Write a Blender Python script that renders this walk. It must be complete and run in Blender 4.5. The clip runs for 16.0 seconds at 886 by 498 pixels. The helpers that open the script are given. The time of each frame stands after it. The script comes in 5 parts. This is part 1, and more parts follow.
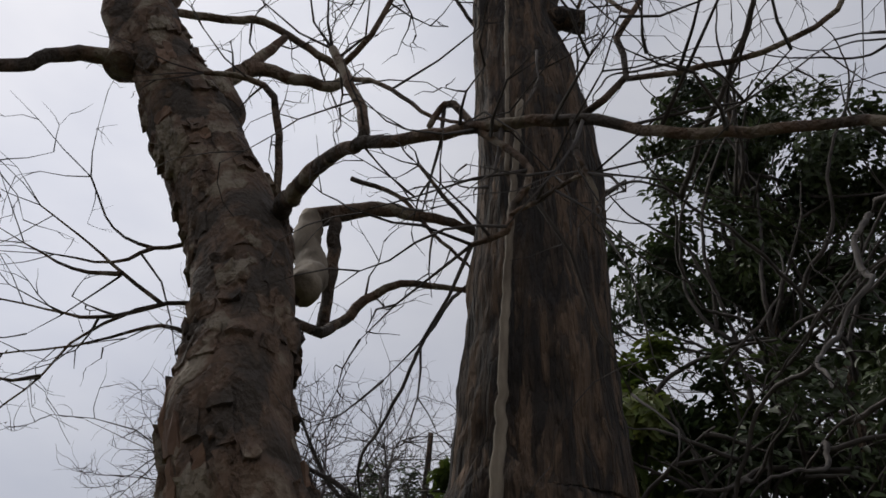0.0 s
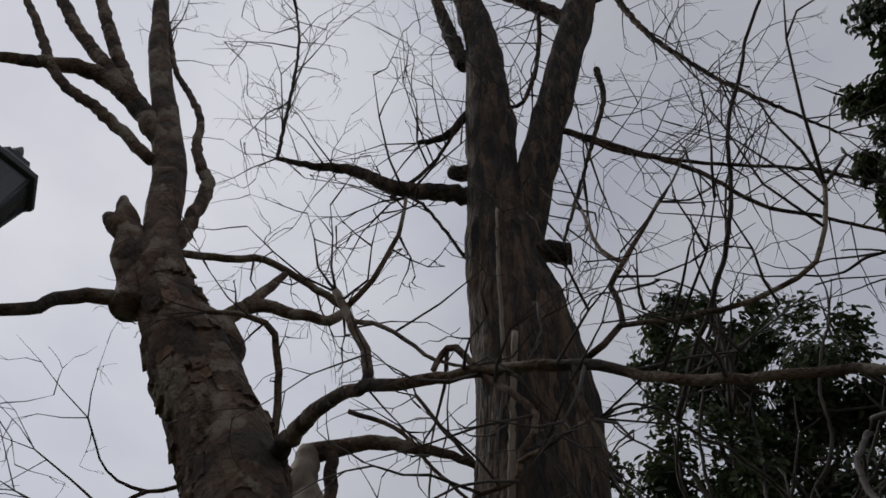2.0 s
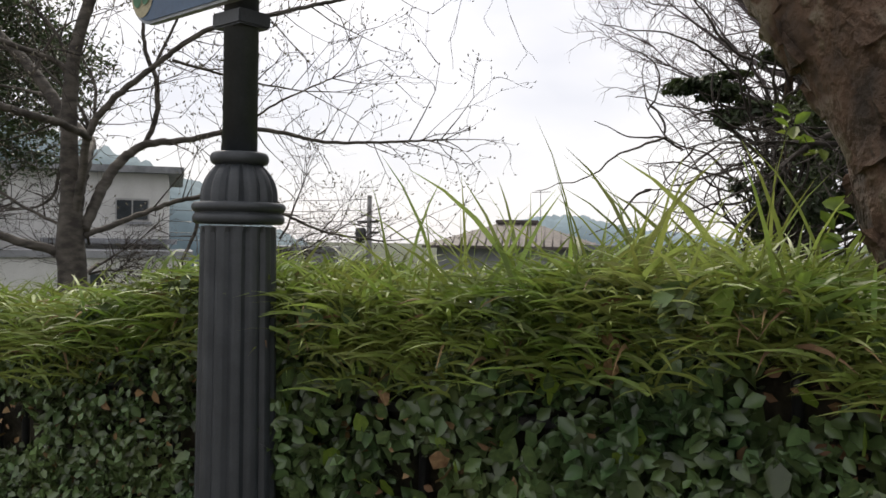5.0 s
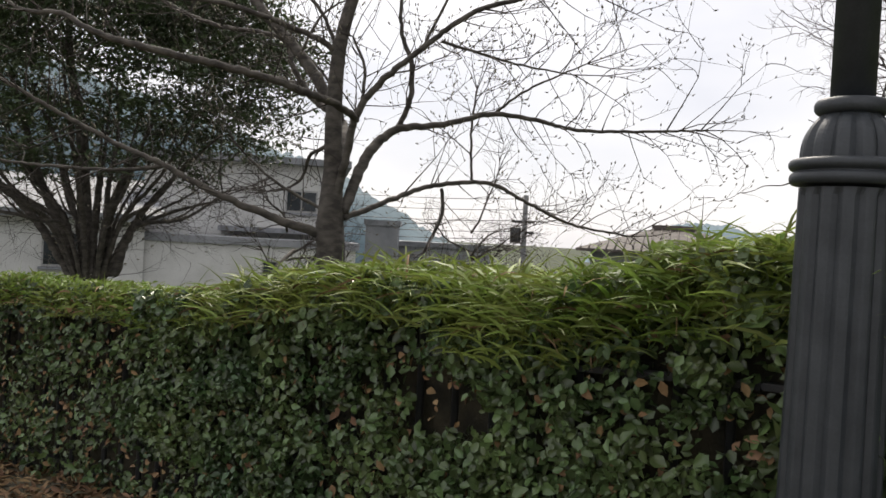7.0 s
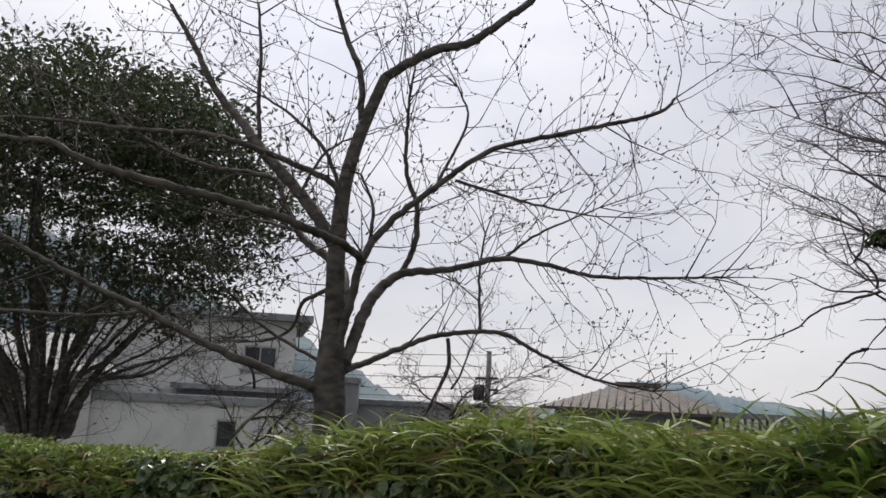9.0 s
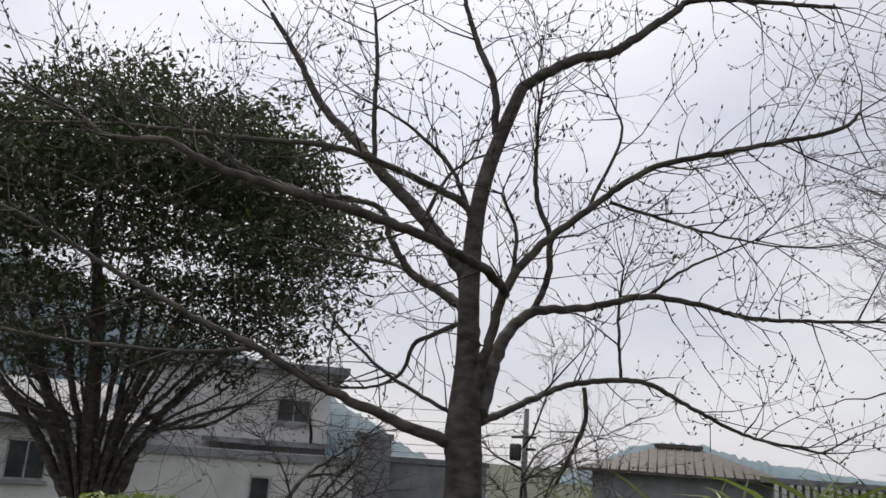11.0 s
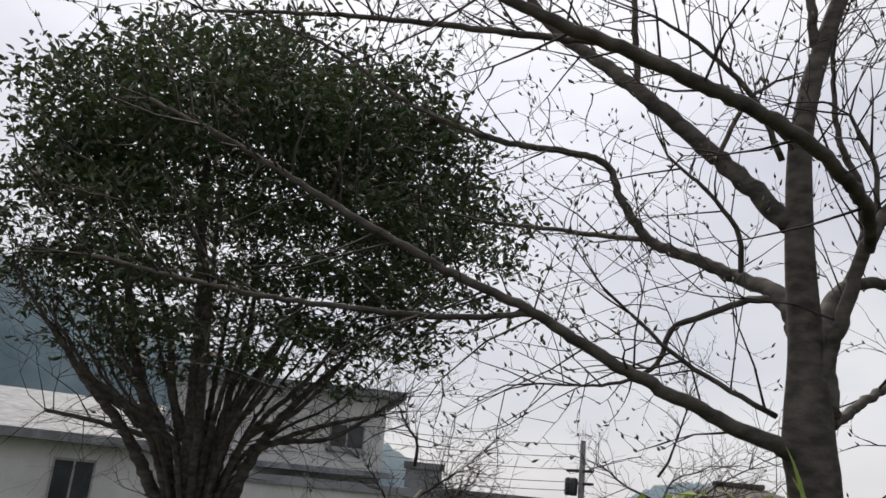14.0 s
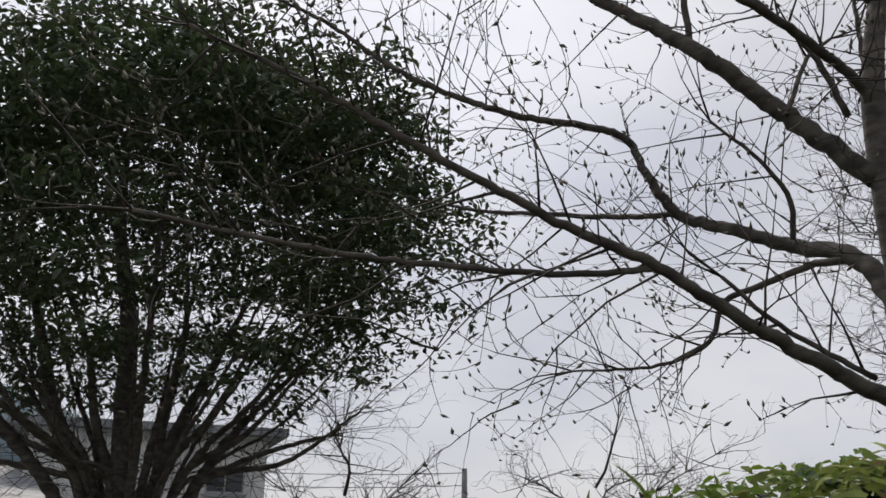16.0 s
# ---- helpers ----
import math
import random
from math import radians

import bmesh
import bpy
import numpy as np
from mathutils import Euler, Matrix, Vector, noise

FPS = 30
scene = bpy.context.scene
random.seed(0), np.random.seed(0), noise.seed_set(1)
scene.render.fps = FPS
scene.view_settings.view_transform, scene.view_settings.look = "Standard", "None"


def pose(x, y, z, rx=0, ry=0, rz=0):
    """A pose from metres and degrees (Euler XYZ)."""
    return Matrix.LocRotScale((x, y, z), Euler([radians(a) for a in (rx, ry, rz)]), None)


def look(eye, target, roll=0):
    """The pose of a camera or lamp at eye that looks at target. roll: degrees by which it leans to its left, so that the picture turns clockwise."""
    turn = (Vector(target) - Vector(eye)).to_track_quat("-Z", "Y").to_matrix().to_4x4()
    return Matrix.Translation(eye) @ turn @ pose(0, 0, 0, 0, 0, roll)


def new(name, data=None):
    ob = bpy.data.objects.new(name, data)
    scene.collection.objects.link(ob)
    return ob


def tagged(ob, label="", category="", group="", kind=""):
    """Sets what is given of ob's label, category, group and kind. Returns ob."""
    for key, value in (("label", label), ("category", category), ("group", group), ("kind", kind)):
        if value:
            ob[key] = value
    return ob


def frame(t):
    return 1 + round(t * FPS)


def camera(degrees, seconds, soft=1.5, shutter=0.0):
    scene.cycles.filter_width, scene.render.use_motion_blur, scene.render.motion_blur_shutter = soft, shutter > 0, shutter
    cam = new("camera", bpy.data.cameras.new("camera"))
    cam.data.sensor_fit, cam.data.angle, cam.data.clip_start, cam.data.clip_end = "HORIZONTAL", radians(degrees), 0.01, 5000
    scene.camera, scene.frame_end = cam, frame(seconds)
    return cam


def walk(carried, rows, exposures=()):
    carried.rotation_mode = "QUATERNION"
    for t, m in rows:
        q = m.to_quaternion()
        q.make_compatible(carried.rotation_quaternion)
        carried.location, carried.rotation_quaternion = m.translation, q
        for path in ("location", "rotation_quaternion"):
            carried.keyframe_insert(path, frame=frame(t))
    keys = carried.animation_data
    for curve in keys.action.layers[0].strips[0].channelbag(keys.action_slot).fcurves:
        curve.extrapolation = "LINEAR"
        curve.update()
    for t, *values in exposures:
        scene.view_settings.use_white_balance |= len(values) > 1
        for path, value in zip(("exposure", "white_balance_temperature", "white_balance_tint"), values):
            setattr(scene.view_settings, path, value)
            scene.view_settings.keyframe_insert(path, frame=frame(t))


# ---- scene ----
cam = camera(56.4, 16.0, 1.6)
PATH = [
    (0, (0.195, 0.06, 1.768), (-0.077, 1.652, 2.947), 4.1),
    (0.5, (0.206, -0.044, 1.799), (0.029, 1.333, 3.238), 3.5),
    (1, (0.186, -0.105, 1.809), (0.051, 1.125, 3.38), 3.1),
    (1.5, (0.18, -0.107, 1.806), (0.024, 1.077, 3.411), 2.8),
    (2, (0.157, -0.056, 1.786), (-0.058, 1.183, 3.341), 3.0),
    (2.5, (0.117, 0.049, 1.779), (-0.273, 1.448, 3.154), 4.3),
    (3, (0.027, 0.122, 1.671), (-0.605, 1.667, 2.773), 2.2),
    (3.5, (-0.001, 0.291, 1.752), (-0.824, 1.951, 2.505), 1.8),
    (4, (-0.003, 0.308, 1.76), (-0.968, 2.009, 2.176), 2.3),
    (4.2, (-0.017, 0.366, 1.769), (-1.04, 2.063, 2.045), -1.3),
    (4.5, (-0.158, 0.319, 1.671), (-1.253, 1.988, 1.786), 0.4),
    (5, (-0.119, 0.204, 1.641), (-1.396, 1.743, 1.62), 0.9),
    (5.2, (-0.078, 0.058, 1.629), (-1.415, 1.545, 1.602), 1.0),
    (7.3, (-1.556, -0.446, 1.471), (-3.088, 0.84, 1.474), 3.0),
    (7.5, (-1.613, -0.471, 1.463), (-3.165, 0.79, 1.503), 2.9),
    (8, (-1.754, -0.532, 1.444), (-3.277, 0.754, 1.608), 2.5),
    (8.5, (-2.047, -0.418, 1.434), (-3.507, 0.914, 1.738), 2.6),
    (8.7, (-2.164, -0.373, 1.43), (-3.587, 0.994, 1.756), 2.9),
    (10.8, (-3.755, -0.286, 1.363), (-5.179, 1.03, 1.854), 3.9),
    (11, (-3.897, -0.363, 1.348), (-5.325, 0.951, 1.834), 4.2),
    (11.5, (-4.292, -0.391, 1.29), (-5.747, 0.888, 1.786), 3.3),
    (12, (-4.714, -0.446, 1.245), (-6.173, 0.84, 1.714), 1.6),
    (12.5, (-5.233, -0.55, 1.134), (-6.683, 0.796, 1.427), 2.7),
    (13, (-5.602, -0.405, 1.039), (-7.045, 0.96, 1.273), 4.8),
    (13.5, (-6.004, -0.344, 1.05), (-7.453, 0.989, 1.403), 5.5),
    (14, (-6.485, -0.412, 1.07), (-7.933, 0.85, 1.628), 5.6),
    (14.5, (-6.943, -1.073, 1.106), (-8.269, 0.257, 1.792), 2.0),
    (15, (-7.159, -0.791, 1.167), (-8.453, 0.543, 1.906), 3.2),
    (15.5, (-7.516, -0.684, 1.027), (-8.728, 0.72, 1.774), 4.1),
    (16, (-7.962, -0.761, 0.781), (-9.126, 0.724, 1.443), 0.8),
]
walk(cam, [(t, look(eye, target, roll)) for t, eye, target, roll in PATH], [(0, -0.15, 6500, 10), (1.5, -0.5, 6400, 10), (2.5, -0.4, 6500, 10), (3.5, 0.1, 6600, 10), (4.2, 0.35, 6700, 10), (5, 0.75, 7000, 10), (7.5, 0.72, 7000, 10), (8.7, 0.35, 6800, 10), (11, 0.3, 6700, 10), (12.5, 0.55, 6900, 10), (13.3, 0.75, 6900, 10), (14.5, 0.05, 6700, 10), (16, 0.15, 6700, 10)])

# ---- world, sun ----
world = bpy.data.worlds.new("overcast_sky")
scene.world = world
world.use_nodes = True
wt = world.node_tree
wt.nodes.clear()
SUN_DIR = Vector((-0.55, 0.36, 0.75)).normalized()


def wire(tree, a, b):
    tree.links.new(a, b)


w_sky = wt.nodes.new("ShaderNodeTexSky")
w_sky.sky_type = "NISHITA"
w_sky.sun_disc = False
w_sky.sun_elevation = math.asin(SUN_DIR.z)
w_sky.sun_rotation = math.atan2(SUN_DIR.x, SUN_DIR.y)
w_dim = wt.nodes.new("ShaderNodeVectorMath")
w_dim.operation = "SCALE"
w_dim.inputs["Scale"].default_value = 0.10
wire(wt, w_sky.outputs[0], w_dim.inputs[0])
w_co = wt.nodes.new("ShaderNodeTexCoord")
w_map = wt.nodes.new("ShaderNodeMapping")
w_map.inputs["Scale"].default_value = (1.0, 1.0, 2.2)
wire(wt, w_co.outputs["Generated"], w_map.inputs[0])
w_noise = wt.nodes.new("ShaderNodeTexNoise")
w_noise.inputs["Scale"].default_value = 2.2
w_noise.inputs["Detail"].default_value = 5
w_noise.inputs["Roughness"].default_value = 0.5
wire(wt, w_map.outputs[0], w_noise.inputs["Vector"])
w_ramp = wt.nodes.new("ShaderNodeValToRGB")
w_ramp.color_ramp.elements[0].position = 0.30
w_ramp.color_ramp.elements[0].color = (0.47, 0.49, 0.57, 1)
w_ramp.color_ramp.elements[1].position = 0.62
w_ramp.color_ramp.elements[1].color = (0.64, 0.645, 0.69, 1)
wire(wt, w_noise.outputs["Fac"], w_ramp.inputs[0])
# brighter cloud round the veiled sun
w_dot = wt.nodes.new("ShaderNodeVectorMath")
w_dot.operation = "DOT_PRODUCT"
w_dot.inputs[1].default_value = SUN_DIR
wire(wt, w_co.outputs["Generated"], w_dot.inputs[0])
w_glow = wt.nodes.new("ShaderNodeMapRange")
w_glow.interpolation_type = "SMOOTHERSTEP"
w_glow.inputs["From Min"].default_value = 0.72
w_glow.inputs["From Max"].default_value = 1.0
w_glow.inputs["To Min"].default_value = 1.0
w_glow.inputs["To Max"].default_value = 1.45
wire(wt, w_dot.outputs["Value"], w_glow.inputs[0])
w_cloud = wt.nodes.new("ShaderNodeVectorMath")
w_cloud.operation = "SCALE"
wire(wt, w_ramp.outputs[0], w_cloud.inputs[0])
wire(wt, w_glow.outputs[0], w_cloud.inputs["Scale"])
w_mix = wt.nodes.new("ShaderNodeMix")
w_mix.data_type = "RGBA"
w_mix.inputs["Factor"].default_value = 0.90
wire(wt, w_dim.outputs[0], w_mix.inputs["A"])
wire(wt, w_cloud.outputs[0], w_mix.inputs["B"])
w_bg = wt.nodes.new("ShaderNodeBackground")
w_bg.inputs["Strength"].default_value = 1.0
w_out = wt.nodes.new("ShaderNodeOutputWorld")
wire(wt, w_mix.outputs["Result"], w_bg.inputs[0])
wire(wt, w_bg.outputs[0], w_out.inputs[0])

sun = new("sun", bpy.data.lights.new("sun", "SUN"))
sun.data.energy = 1.9
sun.data.angle = radians(16)
sun.data.color = (1.0, 0.95, 0.88)
sun.matrix_world = look(SUN_DIR * 50, (0, 0, 0))

# ---- materials ----


def material(name, c1, c2, scale=8.0, rough=0.8, bump=0.3, fine=60.0, c3=None, stretch=(1, 1, 1), per_piece=0.0, metal=0.0, glow_through=0.0, bump_dist=0.02, cells=0.0, cell_stretch=1.0):
    m = bpy.data.materials.new(name)
    m.use_nodes = True
    nt = m.node_tree
    bsdf = nt.nodes["Principled BSDF"]
    co = nt.nodes.new("ShaderNodeTexCoord")
    mp = nt.nodes.new("ShaderNodeMapping")
    mp.inputs["Scale"].default_value = stretch
    wire(nt, co.outputs["Object"], mp.inputs[0])
    n1 = nt.nodes.new("ShaderNodeTexNoise")
    n1.inputs["Scale"].default_value = scale
    n1.inputs["Detail"].default_value = 6
    wire(nt, mp.outputs[0], n1.inputs["Vector"])
    n2 = nt.nodes.new("ShaderNodeTexNoise")
    n2.inputs["Scale"].default_value = fine
    n2.inputs["Detail"].default_value = 4
    wire(nt, mp.outputs[0], n2.inputs["Vector"])
    ramp = nt.nodes.new("ShaderNodeValToRGB")
    ramp.color_ramp.elements[0].position = 0.36
    ramp.color_ramp.elements[0].color = (*c1, 1)
    ramp.color_ramp.elements[1].position = 0.64
    ramp.color_ramp.elements[1].color = (*c2, 1)
    if c3:
        e = ramp.color_ramp.elements.new(0.54)
        e.color = (*c3, 1)
    height = n1.outputs["Fac"]
    if cells:
        # flaking plates or furrowed ridges, bent by noise
        bend = nt.nodes.new("ShaderNodeVectorMath")
        bend.operation = "MULTIPLY_ADD"
        bend.inputs[1].default_value = (0.35, 0.35, 0.35)
        wire(nt, n1.outputs["Color"], bend.inputs[0])
        wire(nt, co.outputs["Object"], bend.inputs[2])
        mp2 = nt.nodes.new("ShaderNodeMapping")
        mp2.inputs["Scale"].default_value = (1, 1, cell_stretch)
        wire(nt, bend.outputs[0], mp2.inputs[0])
        vo = nt.nodes.new("ShaderNodeTexVoronoi")
        vo.feature = "SMOOTH_F1"
        vo.inputs["Scale"].default_value = cells
        vo.inputs["Smoothness"].default_value = 0.25
        wire(nt, mp2.outputs[0], vo.inputs["Vector"])
        sep = nt.nodes.new("ShaderNodeSeparateColor")
        wire(nt, vo.outputs["Color"], sep.inputs[0])
        tone = nt.nodes.new("ShaderNodeMath")
        tone.operation = "MULTIPLY_ADD"
        tone.inputs[1].default_value = 0.30
        wire(nt, sep.outputs[0], tone.inputs[0])
        sub = nt.nodes.new("ShaderNodeMath")
        sub.operation = "SUBTRACT"
        sub.inputs[1].default_value = 0.15
        wire(nt, n1.outputs["Fac"], sub.inputs[0])
        wire(nt, sub.outputs[0], tone.inputs[2])
        edge = nt.nodes.new("ShaderNodeMath")
        edge.operation = "MULTIPLY_ADD"
        edge.inputs[1].default_value = -0.9
        wire(nt, vo.outputs["Distance"], edge.inputs[0])
        wire(nt, tone.outputs[0], edge.inputs[2])
        height = edge.outputs[0]
        wire(nt, tone.outputs[0], ramp.inputs[0])
    else:
        wire(nt, n1.outputs["Fac"], ramp.inputs[0])
    col = ramp.outputs[0]
    mix = nt.nodes.new("ShaderNodeMix")
    mix.data_type = "RGBA"
    mix.blend_type = "MULTIPLY"
    mix.inputs["Factor"].default_value = 0.45
    wire(nt, col, mix.inputs["A"])
    wire(nt, n2.outputs["Fac"], mix.inputs["B"])
    col = mix.outputs["Result"]
    if per_piece:
        geo = nt.nodes.new("ShaderNodeNewGeometry")
        hsv = nt.nodes.new("ShaderNodeHueSaturation")
        rng = nt.nodes.new("ShaderNodeMapRange")
        rng.inputs["To Min"].default_value = 1 - per_piece
        rng.inputs["To Max"].default_value = 1 + per_piece
        wire(nt, geo.outputs["Random Per Island"], rng.inputs[0])
        wire(nt, rng.outputs[0], hsv.inputs["Value"])
        rng2 = nt.nodes.new("ShaderNodeMapRange")
        rng2.inputs["To Min"].default_value = 0.485
        rng2.inputs["To Max"].default_value = 0.515
        wire(nt, geo.outputs["Random Per Island"], rng2.inputs[0])
        wire(nt, rng2.outputs[0], hsv.inputs["Hue"])
        wire(nt, col, hsv.inputs["Color"])
        col = hsv.outputs[0]
    wire(nt, col, bsdf.inputs["Base Color"])
    bsdf.inputs["Roughness"].default_value = rough
    bsdf.inputs["Metallic"].default_value = metal
    if bump:
        add = nt.nodes.new("ShaderNodeMath")
        add.operation = "MULTIPLY_ADD"
        add.inputs[1].default_value = 0.4
        wire(nt, n2.outputs["Fac"], add.inputs[0])
        wire(nt, height, add.inputs[2])
        bp = nt.nodes.new("ShaderNodeBump")
        bp.inputs["Strength"].default_value = bump
        bp.inputs["Distance"].default_value = bump_dist
        wire(nt, add.outputs[0], bp.inputs["Height"])
        wire(nt, bp.outputs[0], bsdf.inputs["Normal"])
    if glow_through:
        # light passing through thin leaves
        tr = nt.nodes.new("ShaderNodeBsdfTranslucent")
        wire(nt, col, tr.inputs[0])
        ms = nt.nodes.new("ShaderNodeMixShader")
        ms.inputs[0].default_value = glow_through
        wire(nt, bsdf.outputs[0], ms.inputs[1])
        wire(nt, tr.outputs[0], ms.inputs[2])
        wire(nt, ms.outputs[0], nt.nodes["Material Output"].inputs[0])
    return m


M_BARK_PLANE = material("flaking_bark", (0.055, 0.040, 0.028), (0.24, 0.195, 0.14), 5, 0.9, 1.0, 40, (0.145, 0.088, 0.055), (1, 1, 0.75), bump_dist=0.07, cells=7.0, cell_stretch=0.7)
M_BARK_RED = material("bare_red_wood", (0.12, 0.065, 0.038), (0.20, 0.115, 0.068), 7, 0.85, 0.7, 50, stretch=(1, 1, 0.4), bump_dist=0.03)
M_BARK_PALE = material("pale_peeled_bark", (0.24, 0.19, 0.14), (0.45, 0.38, 0.30), 6, 0.85, 0.5, 50)
M_BARK_OLD = material("furrowed_bark", (0.022, 0.015, 0.010), (0.16, 0.10, 0.06), 14, 0.95, 1.0, 60, (0.075, 0.048, 0.03), (1, 1, 0.16), bump_dist=0.09, cells=17.0, cell_stretch=0.17)
M_BARK_SMOOTH = material("smooth_grey_bark", (0.05, 0.043, 0.037), (0.14, 0.125, 0.105), 7, 0.85, 0.5, 60, stretch=(1, 1, 2.2))
M_TWIG = material("twig_bark", (0.035, 0.028, 0.024), (0.085, 0.07, 0.06), 5, 0.9, 0)
M_BUD = material("bud_scales", (0.08, 0.07, 0.05), (0.20, 0.18, 0.12), 30, 0.7, 0)
# twig bark for distant trees, lightened in colour to stand for haze
M_FAR_TWIG = material("haze_paled_twig_bark", (0.10, 0.08, 0.085), (0.17, 0.14, 0.145), 2, 0.9, 0)
M_VINE = material("vine_bark", (0.13, 0.10, 0.07), (0.28, 0.23, 0.17), 9, 0.9, 0.6, 60, stretch=(1, 1, 0.3))
M_LEAF_DARK = material("glossy_evergreen_leaf", (0.048, 0.074, 0.034), (0.10, 0.14, 0.06), 1.5, 0.36, 0, per_piece=0.4, glow_through=0.28)
M_LEAF_WOOD = material("woodland_leaf", (0.035, 0.055, 0.022), (0.10, 0.13, 0.045), 0.8, 0.55, 0, per_piece=0.45, glow_through=0.2)
M_LEAF_BAMBOO = material("bamboo_leaf", (0.07, 0.11, 0.018), (0.17, 0.20, 0.045), 0.7, 0.6, 0, per_piece=0.3, glow_through=0.35)
M_LEAF_IVY = material("ivy_leaf", (0.058, 0.105, 0.04), (0.15, 0.21, 0.075), 3, 0.28, 0, per_piece=0.5, glow_through=0.15)
M_LEAF_FRESH = material("fresh_leaf", (0.16, 0.26, 0.03), (0.28, 0.38, 0.06), 3, 0.5, 0, per_piece=0.25, glow_through=0.4)
M_LEAF_DRY = material("dry_leaf", (0.17, 0.09, 0.04), (0.36, 0.23, 0.12), 4, 0.85, 0, per_piece=0.3)
M_GRASS = material("bamboo_grass_blade", (0.16, 0.24, 0.04), (0.36, 0.42, 0.11), 2.5, 0.5, 0, per_piece=0.4, glow_through=0.35)
# near-black brown: the shade among the hedge's stems, as colour
M_HEDGE_CORE = material("hedge_inner_shade", (0.018, 0.017, 0.010), (0.06, 0.05, 0.028), 9, 0.95, 0.8, 50)
M_IRON = material("black_painted_iron", (0.018, 0.019, 0.021), (0.035, 0.036, 0.038), 14, 0.5, 0.15, 90)
M_POST = material("dark_slate_paint", (0.030, 0.036, 0.042), (0.052, 0.060, 0.068), 9, 0.48, 0.12, 120)
M_SIGN = material("slate_blue_enamel", (0.042, 0.10, 0.19), (0.058, 0.125, 0.225), 4, 0.45, 0.05, 60)
M_SIGN_EDGE = material("pale_grey_rim", (0.30, 0.33, 0.36), (0.42, 0.45, 0.48), 10, 0.5, 0.1)
M_LETTER = material("white_lettering", (0.50, 0.53, 0.55), (0.66, 0.68, 0.69), 20, 0.6, 0.1)
M_EMB_CREAM = material("emblem_cream", (0.42, 0.38, 0.24), (0.52, 0.47, 0.30), 15, 0.6, 0)
M_EMB_RED = material("emblem_pink", (0.36, 0.15, 0.13), (0.46, 0.22, 0.18), 40, 0.6, 0)
M_EMB_GREEN = material("emblem_green", (0.05, 0.18, 0.09), (0.08, 0.25, 0.13), 20, 0.6, 0)
M_GLASS = material("dusty_lantern_panel", (0.05, 0.055, 0.06), (0.09, 0.10, 0.11), 5, 0.25, 0)
M_GROUND = material("dirt_with_straw", (0.06, 0.05, 0.03), (0.22, 0.17, 0.10), 5, 0.95, 0.8, 70, (0.10, 0.09, 0.05))
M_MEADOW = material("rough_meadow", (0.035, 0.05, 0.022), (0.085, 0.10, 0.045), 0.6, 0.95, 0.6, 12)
M_STONE = material("weathered_stone", (0.16, 0.15, 0.13), (0.32, 0.30, 0.27), 12, 0.9, 0.6)
M_WALL = material("white_plaster", (0.62, 0.62, 0.60), (0.76, 0.76, 0.74), 1.2, 0.85, 0.1, 30)
M_WALL_GREY = material("grey_plaster", (0.24, 0.25, 0.27), (0.36, 0.37, 0.39), 1.2, 0.85, 0.1, 30)
M_PANE = material("dark_window_glass", (0.03, 0.035, 0.04), (0.06, 0.07, 0.08), 2, 0.12, 0)
M_FRAME = material("window_frame", (0.32, 0.32, 0.31), (0.45, 0.45, 0.44), 9, 0.5, 0)
M_ROOF = material("grey_roof_tile", (0.16, 0.17, 0.18), (0.30, 0.31, 0.33), 3, 0.6, 0.2, 30)
M_ROOF_BROWN = material("brown_roof_tile", (0.075, 0.062, 0.055), (0.14, 0.115, 0.10), 4, 0.65, 0.2, 30)
# distance haze is put into this hill's blue-green colour
M_HILL = material("haze_tinted_hill", (0.13, 0.19, 0.22), (0.20, 0.27, 0.30), 0.12, 1.0, 0.0, 0.6)
# the farther ridge: more haze mixed into the colour, paler and bluer
M_HILL_FAR = material("haze_paled_hill", (0.17, 0.24, 0.28), (0.21, 0.29, 0.33), 0.05, 1.0, 0.0, 0.3)
M_CONCRETE = material("utility_pole_concrete", (0.16, 0.16, 0.16), (0.26, 0.26, 0.26), 6, 0.9, 0.1)

# ---- building tools ----


def mesh_of(name, verts, faces, mat, smooth=True):
    me = bpy.data.meshes.new(name)
    me.from_pydata(verts, [], faces)
    if smooth:
        me.polygons.foreach_set("use_smooth", [True] * len(me.polygons))
    me.materials.append(mat)
    me.update()
    return me


def put(name, verts, faces, mat, parent=None, label="", smooth=True):
    ob = new(name, mesh_of(name, verts, faces, mat, smooth))
    if parent is not None:
        ob.parent = parent
    return tagged(ob, label)


def part(name, bm, mat, parent=None, label="", smooth=False):
    me = bpy.data.meshes.new(name)
    bm.to_mesh(me)
    bm.free()
    me.materials.append(mat)
    if smooth:
        me.polygons.foreach_set("use_smooth", [True] * len(me.polygons))
    ob = new(name, me)
    if parent is not None:
        ob.parent = parent
    return tagged(ob, label)


def thing(name, label, category, group="", kind="", at=(0, 0, 0)):
    ob = new(name)
    ob.location = at
    ob.empty_display_size = 0.1
    return tagged(ob, label, category, group, kind)


def box(bm, lo, hi, bevel=0.0):
    m = Matrix.LocRotScale(((lo[0] + hi[0]) / 2, (lo[1] + hi[1]) / 2, (lo[2] + hi[2]) / 2), None, (hi[0] - lo[0], hi[1] - lo[1], hi[2] - lo[2]))
    made = bmesh.ops.create_cube(bm, size=1, matrix=m)
    if bevel:
        edges = {e for v in made["verts"] for e in v.link_edges}
        bmesh.ops.bevel(bm, geom=list(edges), offset=bevel, segments=2, affect="EDGES")
    return made


